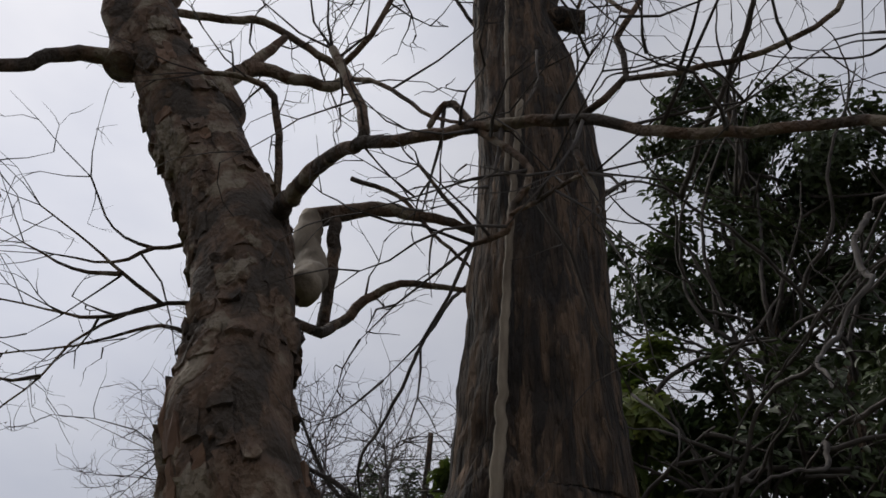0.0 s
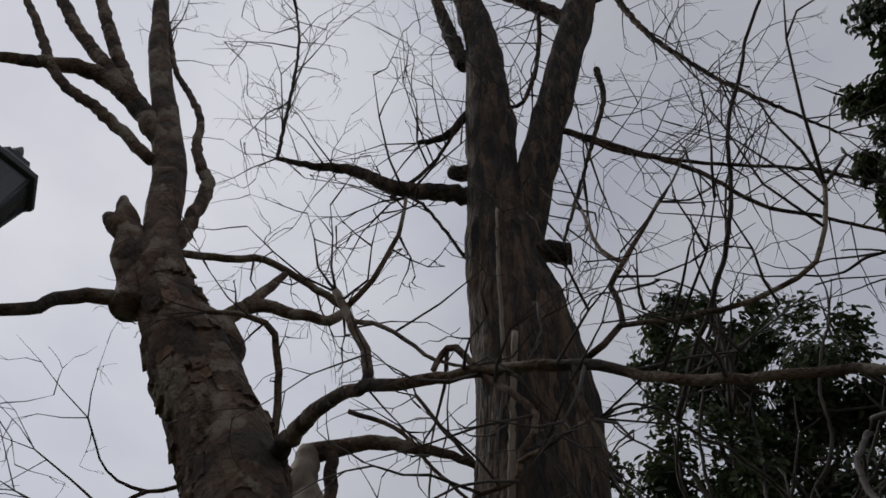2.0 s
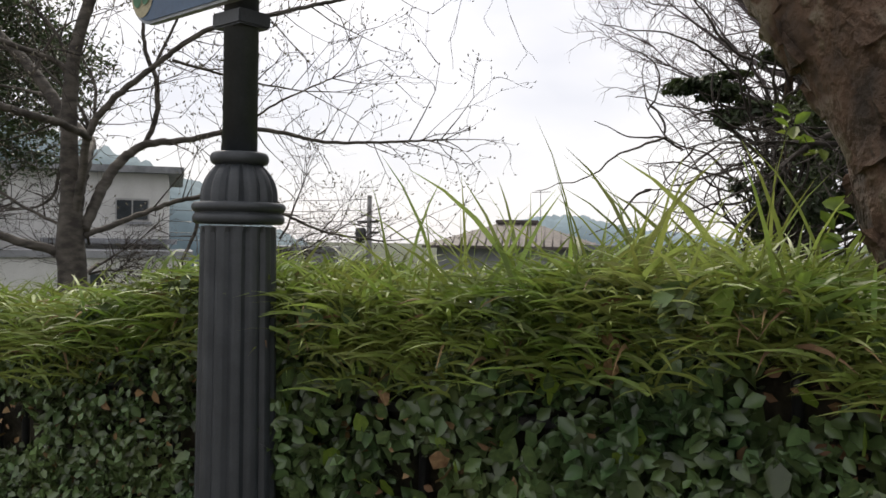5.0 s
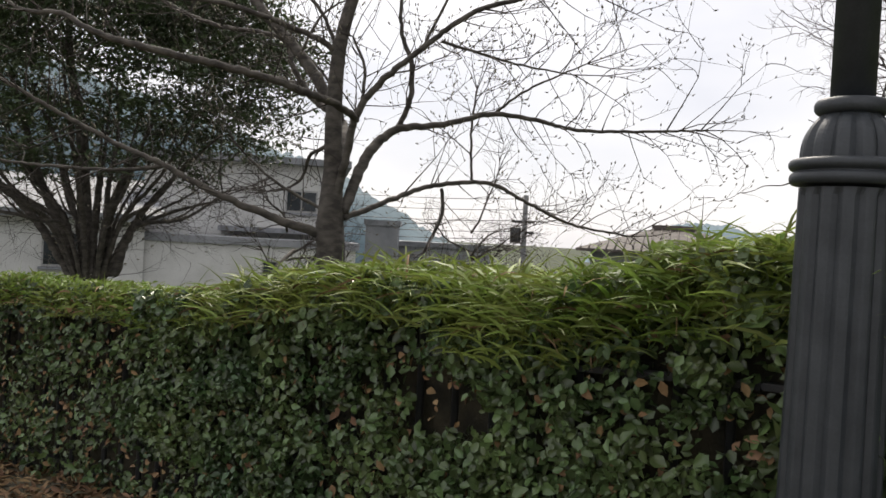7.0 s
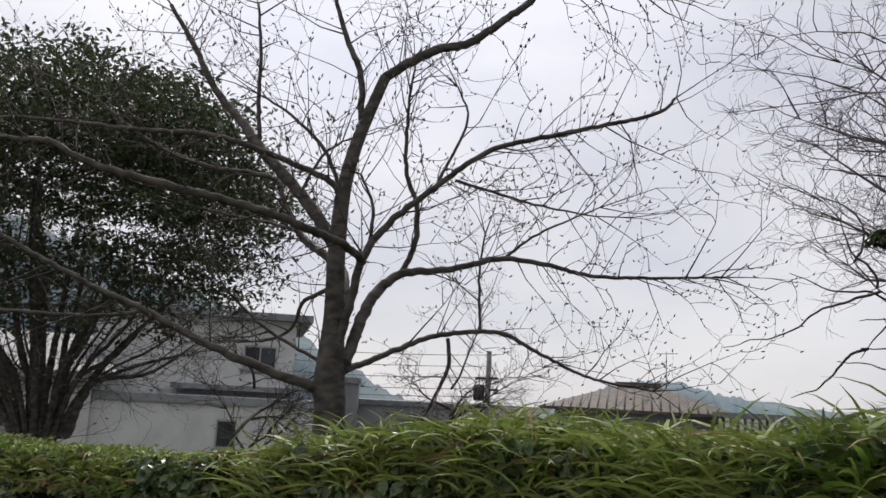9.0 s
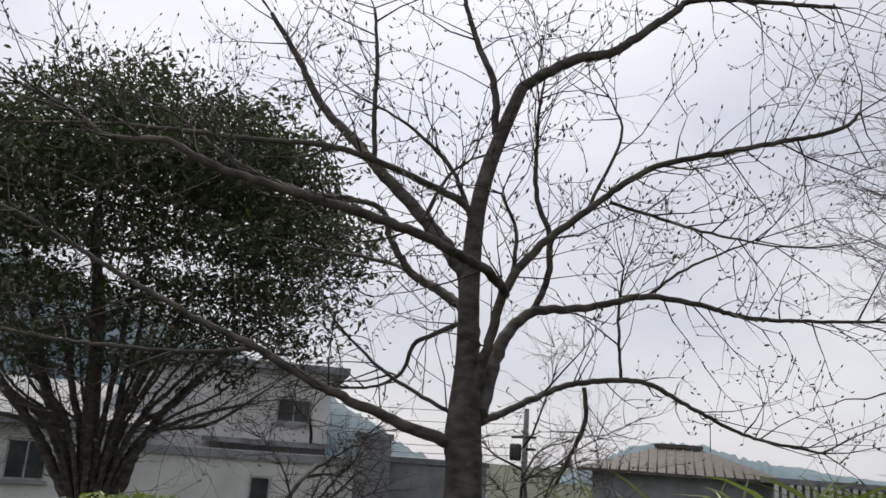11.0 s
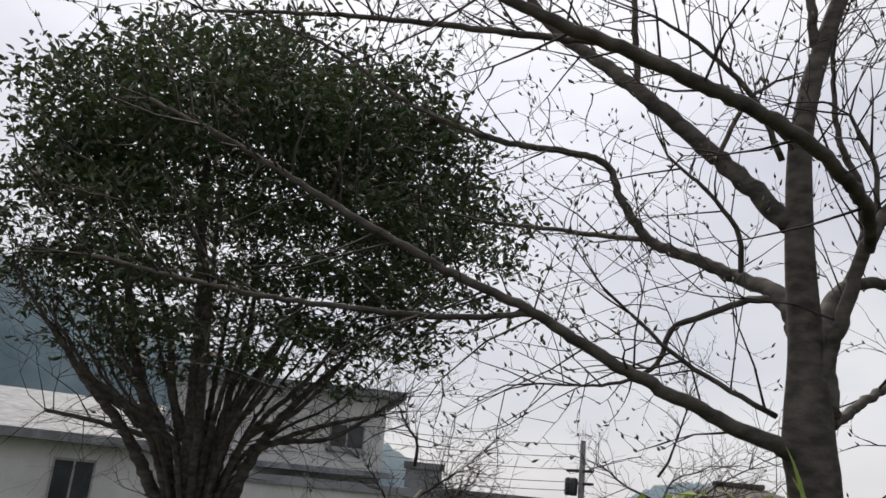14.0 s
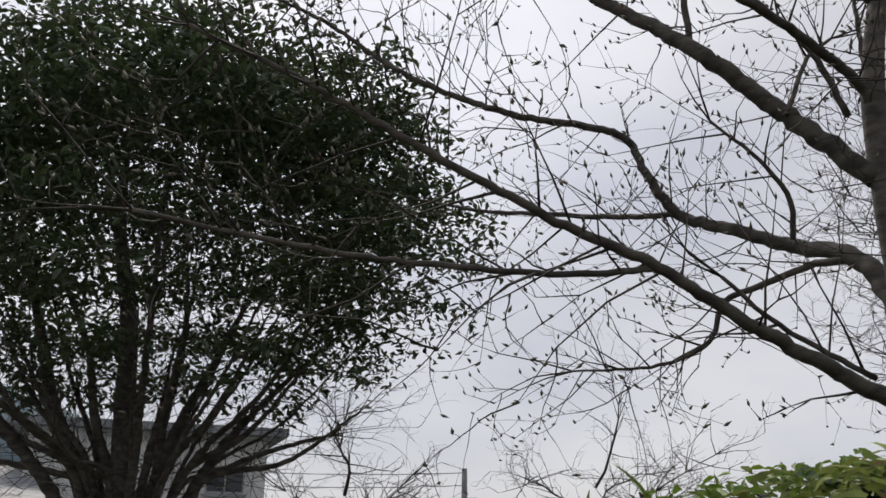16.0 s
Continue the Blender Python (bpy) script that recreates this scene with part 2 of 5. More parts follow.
def curve_points(ctrl, step):
    """Smooth points (x, y, z, r) through the control points."""
    c = [np.array(p, float) for p in ctrl]
    c = [2 * c[0] - c[1]] + c + [2 * c[-1] - c[-2]]
    out = []
    for i in range(1, len(c) - 2):
        n = max(2, int(np.linalg.norm(c[i + 1][:3] - c[i][:3]) / step))
        for k in range(n):
            t = k / n
            out.append(0.5 * (2 * c[i] + (c[i + 1] - c[i - 1]) * t + (2 * c[i - 1] - 5 * c[i] + 4 * c[i + 1] - c[i + 2]) * t * t + (3 * c[i] - c[i - 1] - 3 * c[i + 1] + c[i + 2]) * t**3))
    out.append(c[-2])
    return np.array(out)


def tube(V, Fc, pts, sides, rough=0.0, freq=6.0, flute=0.0, seed=0.0):
    """Adds a tapered tube along pts (x, y, z, r) to the lists V and Fc."""
    n = len(pts)
    base = len(V)
    tang = np.gradient(pts[:, :3], axis=0)
    tang /= np.linalg.norm(tang, axis=1, keepdims=True) + 1e-9
    ref = np.array([0.0, 0.0, 1.0]) if abs(tang[0][2]) < 0.9 else np.array([0.0, 1.0, 0.0])
    u = np.cross(tang[0], ref)
    for i in range(n):
        u = u - tang[i] * (u @ tang[i])
        u /= np.linalg.norm(u) + 1e-9
        v = np.cross(tang[i], u)
        for s in range(sides):
            a = 2 * math.pi * s / sides
            d = u * math.cos(a) + v * math.sin(a)
            r = max(pts[i, 3], 0.001)
            if rough:
                q = Vector((d[0] * 1.0 + seed, d[1] * 1.0, d[2])) * 1.6 + Vector(pts[i, :3]) * freq * 0.35
                k = noise.noise(q) + 0.5 * noise.noise(q * 2.7) + 0.25 * noise.noise(q * 6.1)
                r *= 1 + rough * k
                if flute:
                    g = noise.noise(Vector((d[0] * 5, d[1] * 5, pts[i, 2] * 0.9 + seed))) + 0.7 * noise.noise(Vector((d[0] * 11, d[1] * 11, pts[i, 2] * 2.2 + seed)))
                    r += flute * (abs(g) - 0.35)
            V.append(tuple(pts[i, :3] + d * r))
    for i in range(n - 1):
        for s in range(sides):
            a, b = base + i * sides + s, base + i * sides + (s + 1) % sides
            Fc.append((a, b, b + sides, a + sides))
    Fc.append(tuple(base + s for s in range(sides))[::-1])
    Fc.append(tuple(base + (n - 1) * sides + s for s in range(sides)))


GROWN = {}
BARK = {}


def limb(tree, name, *ctrl):
    """One trunk, limb or branch of a tree, through control points (x, y, z, radius)."""
    thick = max(c[3] for c in ctrl)
    big = name == "trunk"
    step = 0.035 if big and thick > 0.2 else 0.05 if thick > 0.03 else 0.07
    pts = curve_points(ctrl, step)
    rnd = random.Random(len(GROWN.get(tree.name, [])) * 7 + 3)
    if thick < 0.1:
        for p in pts[1:-1]:
            k = 0.16 * p[3] + 0.003
            p[:3] += (rnd.uniform(-k, k), rnd.uniform(-k, k), rnd.uniform(-k, k))
    V, Fc = [], []
    mat, rough, flute = BARK[tree.name]
    tube(V, Fc, pts, 56 if big and thick > 0.2 else 14 if thick > 0.04 else 8, rough if thick > 0.03 else 0.05, 6, flute if thick > 0.12 else 0, seed=rnd.random() * 9)
    GROWN.setdefault(tree.name, []).append(pts)
    return put(name, V, Fc, mat, tree)


def grow(V, Fc, rnd, p, d, length, r, level, ends, droop=0.0, wild=0.35, fork=3):
    """A crooked twig with side twigs."""
    n = max(3, int(length / 0.07)) if level < 2 else 3
    pts = [np.array([*p, r])]
    d = np.array(d, float)
    q = np.array(p, float)
    for i in range(n):
        d = d + np.array([rnd.gauss(0, wild), rnd.gauss(0, wild), rnd.gauss(0, wild) - droop]) * 0.5
        d /= np.linalg.norm(d)
        q = q + d * length / n
        pts.append(np.array([*q, r * (1 - 0.75 * (i + 1) / n)]))
        if level > 0 and i > 0 and rnd.random() < fork / n:
            side = np.array([rnd.gauss(0, 1), rnd.gauss(0, 1), rnd.gauss(0, 0.8) + 0.15])
            side -= d * (side @ d)
            side /= np.linalg.norm(side) + 1e-9
            grow(V, Fc, rnd, q, d * 0.75 + side * 0.8, length * rnd.uniform(0.35, 0.7), r * 0.62, level - 1, ends, droop, wild, fork)
    tube(V, Fc, np.array(pts), 4 if r > 0.004 else 3)
    ends.append((q, d))


def dress(tree, seed, per_metre, length, radius, level=1, droop=0.0, wild=0.35, rmax=0.05, mat=None, up=0.15, fork=3.0):
    """Twigs along the thinner limbs of a tree. Returns the twig ends."""
    rnd = random.Random(seed)
    V, Fc, ends = [], [], []
    for pts in GROWN[tree.name]:
        if pts[:, 3].max() > 0.2:
            continue
        for i in range(1, len(pts) - 1):
            seg = np.linalg.norm(pts[i + 1, :3] - pts[i, :3])
            if pts[i, 3] < rmax and rnd.random() < seg * per_metre * (0.25 + 0.75 * i / len(pts)):
                d = pts[i + 1, :3] - pts[i, :3]
                d /= np.linalg.norm(d) + 1e-9
                side = np.array([rnd.gauss(0, 1), rnd.gauss(0, 1), rnd.gauss(0, 1) + up])
                side -= d * (side @ d)
                side /= np.linalg.norm(side) + 1e-9
                grow(V, Fc, rnd, pts[i, :3], d * 0.6 + side, length * rnd.uniform(0.4, 1.2), min(radius * rnd.uniform(0.7, 1.3), pts[i, 3] * 0.7), level, ends, droop, wild, fork)
        d = pts[-1, :3] - pts[-3, :3]
        d /= np.linalg.norm(d) + 1e-9
        if pts[-1, 3] < rmax * 0.8:
            for k in range(3):
                grow(V, Fc, rnd, pts[-1, :3], d + np.array([rnd.gauss(0, 0.4), rnd.gauss(0, 0.4), rnd.gauss(0, 0.4)]), length * rnd.uniform(0.6, 1.2), min(radius, pts[-1, 3] * 0.9), level, ends, droop, wild, fork)
    put("twigs", V, Fc, mat or M_TWIG, tree, "thin dark bare twigs")["kind"] = "stuff"
    return ends


def leaves(name, centres, normals, sizes, mat, parent=None, label="", ratio=0.5, fold=0.18, seed=1, tumble=0.45):
    """Folded, pointed leaves: arrays of places, directions and lengths, as one mesh."""
    g = np.random.default_rng(seed)
    n = len(centres)
    nrm = normals + g.normal(0, tumble, (n, 3))
    nrm /= np.linalg.norm(nrm, axis=1, keepdims=True) + 1e-9
    along = g.normal(0, 1, (n, 3)) + np.array([0, 0, -0.5])
    along -= nrm * (along * nrm).sum(1, keepdims=True)
    along /= np.linalg.norm(along, axis=1, keepdims=True) + 1e-9
    across = np.cross(nrm, along)
    L, W = sizes[:, None], sizes[:, None] * ratio
    c = centres
    verts = np.stack([c - along * L * 0.5, c - along * L * 0.12 + across * W * 0.5 + nrm * L * fold, c + along * L * 0.22 + across * W * 0.36 + nrm * L * fold * 0.8, c + along * L * 0.5 - nrm * L * 0.08, c + along * L * 0.22 - across * W * 0.36 + nrm * L * fold * 0.8, c - along * L * 0.12 - across * W * 0.5 + nrm * L * fold], 1).reshape(-1, 3)
    idx = np.arange(n)[:, None] * 6
    faces = np.concatenate([idx + np.array([[0, 1, 2, 3]]), idx + np.array([[0, 3, 4, 5]])], 1).reshape(-1, 4)
    me = bpy.data.meshes.new(name)
    me.vertices.add(len(verts))
    me.vertices.foreach_set("co", verts.ravel())
    me.loops.add(len(faces) * 4)
    me.loops.foreach_set("vertex_index", faces.ravel())
    me.polygons.add(len(faces))
    me.polygons.foreach_set("loop_start", np.arange(len(faces)) * 4)
    me.materials.append(mat)
    me.update(calc_edges=True)
    ob = new(name, me)
    if parent is not None:
        ob.parent = parent
    return tagged(ob, label)


def clump_points(blobs, per_blob, seed, shell=0.55, clumps=14, spread=0.35):
    """Places in leafy clumps spread through ellipsoids (x, y, z, rx, ry, rz): uneven outlines with gaps."""
    g = np.random.default_rng(seed)
    out, nor = [], []
    for x, y, z, rx, ry, rz in blobs:
        R = np.array([rx, ry, rz])
        d = g.normal(0, 1, (clumps, 3))
        d /= np.linalg.norm(d, axis=1, keepdims=True)
        cc = d * (g.uniform(shell, 1.0, (clumps, 1))) * R
        k = g.integers(0, clumps, per_blob)
        o = g.normal(0, 1, (per_blob, 3))
        o *= g.uniform(0.2, 1.0, (per_blob, 1)) / np.linalg.norm(o, axis=1, keepdims=True)
        p = cc[k] + o * R * spread
        out.append(p + np.array([x, y, z]))
        nn = p / R
        nor.append(nn / (np.linalg.norm(nn, axis=1, keepdims=True) + 1e-9) + np.array([0, 0, 0.5]))
    return np.concatenate(out), np.concatenate(nor)


# ---- ground ----
def fence_y(x):
    """The line of the fence."""
    return 2.1 + 0.19 * (x + 2.36)


def ground_z(x, y):
    """Level along the path, falling away beyond the hedge."""
    d = y - fence_y(x) - 2.5
    k = min(max(d / 14, 0), 1)
    side = -0.45 * min(max((-x - 5.5) / 4, 0), 1)
    return side - 3.4 * k * k * (3 - 2 * k) + 0.03 * noise.noise(Vector((x * 0.8, y * 0.8, 0)))


def build_ground():
    V, Fc = [], []
    n = 120
    ax = [math.copysign(abs(k) ** 3, k) * 900 + k * 20 for k in np.linspace(-1, 1, n)]
    for yy in ax:
        for xx in ax:
            x, y = xx - 2, yy + 2
            V.append((x, y, ground_z(x, y)))
    for j in range(n - 1):
        for i in range(n - 1):
            a = j * n + i
            Fc.append((a, a + 1, a + n + 1, a + n))
    ob = put("ground", V, Fc, M_GROUND)
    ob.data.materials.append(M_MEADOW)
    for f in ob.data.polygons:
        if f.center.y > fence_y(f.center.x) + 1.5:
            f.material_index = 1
    tagged(ob, "dry earth strewn with straw and fallen leaves", "ground", kind="structure")


build_ground()

# ---- the leaning tree with flaking bark ----
plane_tree = thing("leaning_tree", "leaning bare tree with flaking grey-brown bark behind fence", "tree", at=(0, 0, 0))
BARK[plane_tree.name] = (M_BARK_PLANE, 0.10, 0.0)
limb(plane_tree, "trunk", (0.10, 2.80, -0.30, 0.340), (-0.35, 2.65, 1.53, 0.252), (-0.45, 2.65, 1.79, 0.248), (-0.55, 2.66, 2.06, 0.233), (-0.96, 2.70, 2.83, 0.234), (-1.08, 2.85, 3.40, 0.216), (-1.30, 3.03, 4.06, 0.230), (-1.68, 3.10, 4.76, 0.235), (-2.05, 3.00, 5.41, 0.179), (-2.22, 2.97, 5.77, 0.161))
limb(plane_tree, "limb", (-2.17, 2.98, 5.67, 0.136), (-2.29, 3.00, 6.11, 0.116), (-2.48, 3.04, 6.88, 0.125), (-2.79, 3.03, 7.78, 0.110), (-3.19, 3.02, 8.91, 0.098), (-3.67, 3.05, 10.48, 0.083), (-4.51, 3.10, 13.20, 0.063))
limb(plane_tree, "burl", (-1.83, 3.09, 5.29, 0.085), (-1.71, 3.14, 5.18, 0.117), (-1.62, 3.16, 5.03, 0.107), (-1.61, 3.14, 4.88, 0.048))
limb(plane_tree, "burl", (-2.03, 3.01, 5.42, 0.087), (-2.01, 3.05, 5.56, 0.071), (-2.02, 3.06, 5.66, 0.047))
limb(plane_tree, "stub", (-2.16, 2.90, 5.19, 0.111), (-2.23, 2.91, 5.43, 0.080), (-2.33, 2.90, 5.67, 0.105), (-2.40, 2.91, 5.91, 0.094), (-2.51, 2.86, 5.99, 0.077), (-2.59, 2.83, 6.05, 0.027))
limb(plane_tree, "stub", (-2.39, 2.91, 5.88, 0.086), (-2.48, 2.89, 6.09, 0.078), (-2.57, 2.88, 6.30, 0.032))
limb(plane_tree, "limb", (-2.20, 2.90, 5.29, 0.051), (-2.44, 2.74, 5.14, 0.040), (-2.55, 2.65, 4.97, 0.036), (-2.65, 2.58, 4.89, 0.034), (-3.00, 2.35, 4.63, 0.027), (-3.42, 2.12, 4.59, 0.017))
limb(plane_tree, "limb", (-2.60, 3.03, 7.21, 0.091), (-3.08, 2.90, 7.88, 0.084), (-3.41, 2.76, 8.10, 0.073), (-3.68, 2.61, 8.05, 0.059), (-3.98, 2.41, 7.83, 0.042), (-4.41, 2.13, 7.56, 0.025))
limb(plane_tree, "limb", (-3.20, 2.86, 8.05, 0.061), (-3.73, 2.70, 8.73, 0.060), (-4.21, 2.58, 9.49, 0.055), (-4.92, 2.43, 10.73, 0.049))
limb(plane_tree, "limb", (-3.07, 2.91, 7.90, 0.065), (-3.48, 2.83, 8.71, 0.061), (-4.01, 2.76, 9.86, 0.057), (-4.76, 2.67, 11.56, 0.052))
limb(plane_tree, "limb", (-2.61, 2.97, 6.93, 0.048), (-3.12, 2.79, 7.43, 0.046), (-3.54, 2.63, 7.77, 0.043), (-4.05, 2.52, 8.64, 0.041), (-4.44, 2.43, 9.31, 0.035), (-5.13, 2.30, 10.59, 0.028))
limb(plane_tree, "limb", (-2.16, 3.03, 5.89, 0.060), (-2.16, 3.10, 6.29, 0.053), (-2.21, 3.17, 6.81, 0.050), (-2.41, 3.15, 7.28, 0.041), (-2.60, 3.17, 7.99, 0.032), (-3.02, 3.09, 8.78, 0.026), (-3.41, 3.08, 9.88, 0.019))
limb(plane_tree, "limb", (-2.14, 3.03, 5.84, 0.026), (-1.86, 3.20, 5.96, 0.026), (-1.65, 3.33, 6.07, 0.025), (-1.42, 3.44, 5.97, 0.024), (-1.11, 3.57, 5.80, 0.026))
limb(plane_tree, "limb", (-1.72, 3.14, 5.24, 0.054), (-1.65, 3.23, 5.49, 0.048), (-1.54, 3.30, 5.58, 0.044), (-1.38, 3.39, 5.58, 0.040), (-1.19, 3.50, 5.62, 0.035), (-1.09, 3.57, 5.76, 0.033))
limb(plane_tree, "stub", (-1.64, 3.23, 5.49, 0.042), (-1.57, 3.31, 5.73, 0.033), (-1.51, 3.39, 5.98, 0.023))
limb(plane_tree, "limb", (-1.25, 3.22, 4.23, 0.057), (-0.98, 2.78, 4.10, 0.042), (-0.69, 2.38, 3.94, 0.030), (-0.48, 2.13, 3.77, 0.024), (-0.20, 1.99, 3.66, 0.021), (0.09, 1.84, 3.55, 0.019), (0.28, 1.75, 3.46, 0.017), (0.43, 1.67, 3.33, 0.015), (0.61, 1.58, 3.22, 0.015), (0.79, 1.49, 3.15, 0.013), (1.01, 1.38, 3.04, 0.012), (1.20, 1.28, 2.96, 0.011))
limb(plane_tree, "limb", (-0.48, 2.13, 3.77, 0.022), (-0.49, 2.14, 3.92, 0.021), (-0.60, 2.19, 4.19, 0.020), (-0.70, 2.24, 4.43, 0.019))
limb(plane_tree, "limb", (-0.64, 2.21, 4.28, 0.014), (-0.52, 2.15, 4.39, 0.012), (-0.42, 2.10, 4.62, 0.010), (-0.40, 2.09, 4.88, 0.008))
limb(plane_tree, "limb", (0.26, 1.76, 3.47, 0.011), (0.40, 1.69, 3.56, 0.010), (0.39, 1.69, 3.73, 0.010), (0.44, 1.66, 3.80, 0.009), (0.58, 1.60, 4.02, 0.006))
limb(plane_tree, "limb", (0.40, 1.69, 3.55, 0.008), (0.65, 1.56, 3.45, 0.008), (0.84, 1.46, 3.45, 0.007), (0.92, 1.43, 3.53, 0.007), (0.99, 1.39, 3.75, 0.007))
limb(plane_tree, "limb", (0.25, 1.76, 3.47, 0.011), (0.26, 1.75, 3.32, 0.009), (0.30, 1.74, 3.19, 0.007), (0.30, 1.73, 3.08, 0.004))
limb(plane_tree, "limb", (0.44, 1.66, 3.80, 0.008), (0.38, 1.70, 3.92, 0.007), (0.34, 1.72, 4.17, 0.006))
limb(plane_tree, "limb", (-0.60, 2.19, 4.19, 0.011), (-0.42, 2.10, 4.04, 0.009), (-0.21, 2.00, 3.76, 0.007), (-0.08, 1.93, 3.65, 0.005))
limb(plane_tree, "limb", (-1.24, 3.23, 4.32, 0.023), (-1.23, 3.13, 4.64, 0.022), (-1.29, 3.00, 4.99, 0.020), (-1.42, 2.92, 5.06, 0.017), (-1.65, 2.87, 5.07, 0.013))
limb(plane_tree, "stub", (-1.02, 3.25, 3.90, 0.085), (-1.10, 3.54, 4.22, 0.088), (-1.22, 3.69, 4.55, 0.082), (-1.23, 3.76, 4.78, 0.068)).data.materials[0] = M_VINE
limb(plane_tree, "limb", (-1.23, 3.76, 4.76, 0.066), (-1.01, 3.81, 4.86, 0.050), (-0.71, 3.87, 4.87, 0.040), (-0.47, 3.92, 4.84, 0.030), (-0.27, 3.97, 4.77, 0.023), (-0.07, 4.01, 4.80, 0.013))
limb(plane_tree, "limb", (-1.11, 3.79, 4.78, 0.040), (-1.08, 3.80, 4.46, 0.039), (-1.07, 3.80, 4.21, 0.034), (-1.08, 3.80, 4.00, 0.037))
limb(plane_tree, "limb", (-1.04, 3.23, 3.73, 0.021), (-1.00, 3.55, 3.85, 0.030), (-0.96, 3.75, 4.04, 0.029), (-0.83, 3.85, 4.27, 0.027), (-0.69, 3.88, 4.36, 0.023), (-0.44, 3.93, 4.36, 0.018), (-0.25, 3.97, 4.34, 0.013))
limb(plane_tree, "limb", (-0.21, 1.99, 3.70, 0.011), (-0.18, 1.98, 3.76, 0.012), (-0.13, 1.95, 3.76, 0.013), (-0.04, 1.91, 3.60, 0.012), (0.13, 1.82, 3.34, 0.011), (0.08, 1.85, 3.24, 0.011), (0.06, 1.86, 3.15, 0.010), (-0.04, 1.91, 3.15, 0.008))
limb(plane_tree, "limb", (0.07, 1.85, 3.20, 0.008), (0.14, 1.82, 3.22, 0.007), (0.25, 1.76, 3.25, 0.006), (0.30, 1.74, 3.25, 0.005))
limb(plane_tree, "limb", (-1.05, 3.80, 5.10, 0.016), (-0.76, 3.86, 5.00, 0.014), (-0.53, 3.91, 4.74, 0.012), (-0.32, 3.96, 4.54, 0.010))
limb(plane_tree, "limb", (-0.27, 3.97, 4.77, 0.015), (-0.49, 3.92, 5.04, 0.014), (-0.65, 3.89, 5.27, 0.012))
limb(plane_tree, "branch", (-1.54, 3.33, 3.89, 0.013), (-1.69, 3.25, 3.85, 0.011), (-1.85, 3.15, 3.72, 0.009), (-1.98, 3.06, 3.52, 0.006), (-2.03, 3.01, 3.33, 0.005), (-2.13, 2.93, 3.11, 0.004))
limb(plane_tree, "branch", (-1.71, 3.24, 3.84, 0.012), (-1.91, 3.15, 3.96, 0.010), (-2.08, 3.07, 4.09, 0.006), (-2.34, 2.95, 4.25, 0.004))
limb(plane_tree, "branch", (-1.69, 3.25, 3.85, 0.012), (-1.92, 3.11, 3.69, 0.010), (-2.13, 3.00, 3.67, 0.005), (-2.37, 2.87, 3.67, 0.004))
limb(plane_tree, "branch", (-1.66, 3.31, 4.27, 0.013), (-1.83, 3.21, 4.16, 0.010), (-2.03, 3.12, 4.23, 0.006), (-2.21, 3.05, 4.52, 0.005))
limb(plane_tree, "branch", (-1.55, 3.31, 3.70, 0.012), (-1.68, 3.24, 3.72, 0.010), (-1.85, 3.14, 3.60, 0.007), (-2.02, 3.03, 3.48, 0.005), (-2.19, 2.93, 3.40, 0.004))
limb(plane_tree, "branch", (-1.91, 3.15, 3.96, 0.013), (-2.10, 3.04, 3.92, 0.008), (-2.32, 2.93, 4.00, 0.004))
limb(plane_tree, "branch", (-2.03, 3.01, 3.33, 0.012), (-2.12, 2.96, 3.29, 0.007), (-2.23, 2.90, 3.29, 0.004))
limb(plane_tree, "branch", (-1.83, 3.21, 4.16, 0.013), (-1.96, 3.12, 4.01, 0.008), (-2.19, 3.00, 3.98, 0.004))
limb(plane_tree, "branch", (-3.15, 2.53, 4.96, 0.021), (-2.96, 2.64, 5.09, 0.018), (-2.80, 2.72, 4.98, 0.013), (-2.71, 2.77, 4.57, 0.009), (-2.52, 2.87, 4.25, 0.007), (-2.60, 2.82, 4.02, 0.004))


def bark_flakes(trunk, sides, count, lift, mat, label, seed):
    """Loose, curling plates of bark lying on the trunk."""
    rnd = random.Random(seed)
    co = [v.co for v in trunk.data.vertices]
    no = [v.normal for v in trunk.data.vertices]
    rings = len(co) // sides
    V, Fc = [], []
    for _ in range(count):
        i0, s0 = rnd.randrange(2, rings - 9), rnd.randrange(sides)
        h, w = rnd.randint(2, 5), rnd.randint(2, 4)
        b = len(V)
        top = rnd.random() < 0.5
        for i in range(h + 1):
            for s in range(w + 1):
                k = (i0 + i) * sides + (s0 + s) % sides
                edge = abs(s - w / 2) / (w / 2)
                rise = lift * (0.25 + (1 - i / h if not top else i / h) * rnd.uniform(0.5, 1.1) + 0.35 * edge * rnd.random())
                p = co[k] + no[k] * rise + Vector((rnd.uniform(-1, 1), rnd.uniform(-1, 1), rnd.uniform(-1, 1))) * 0.008
                V.append(tuple(p))
        n = len(V) - b
        for k in range(n):
            i, s = divmod(k, w + 1)
            q = (i0 + i) * sides + (s0 + s) % sides
            V.append(tuple(co[q] - no[q] * 0.01))
        for i in range(h):
            for s in range(w):
                p = b + i * (w + 1) + s
                Fc.append((p, p + 1, p + w + 2, p + w + 1))
        rim = [i for i in range(w + 1)] + [i * (w + 1) + w for i in range(1, h + 1)] + [h * (w + 1) + s for s in range(w - 1, -1, -1)] + [i * (w + 1) for i in range(h - 1, 0, -1)]
        for u, v in zip(rim, rim[1:] + rim[:1]):
            Fc.append((b + u, b + v, b + n + v, b + n + u))
    put("bark_flakes", V, Fc, mat, plane_tree, label, smooth=False)["kind"] = "stuff"


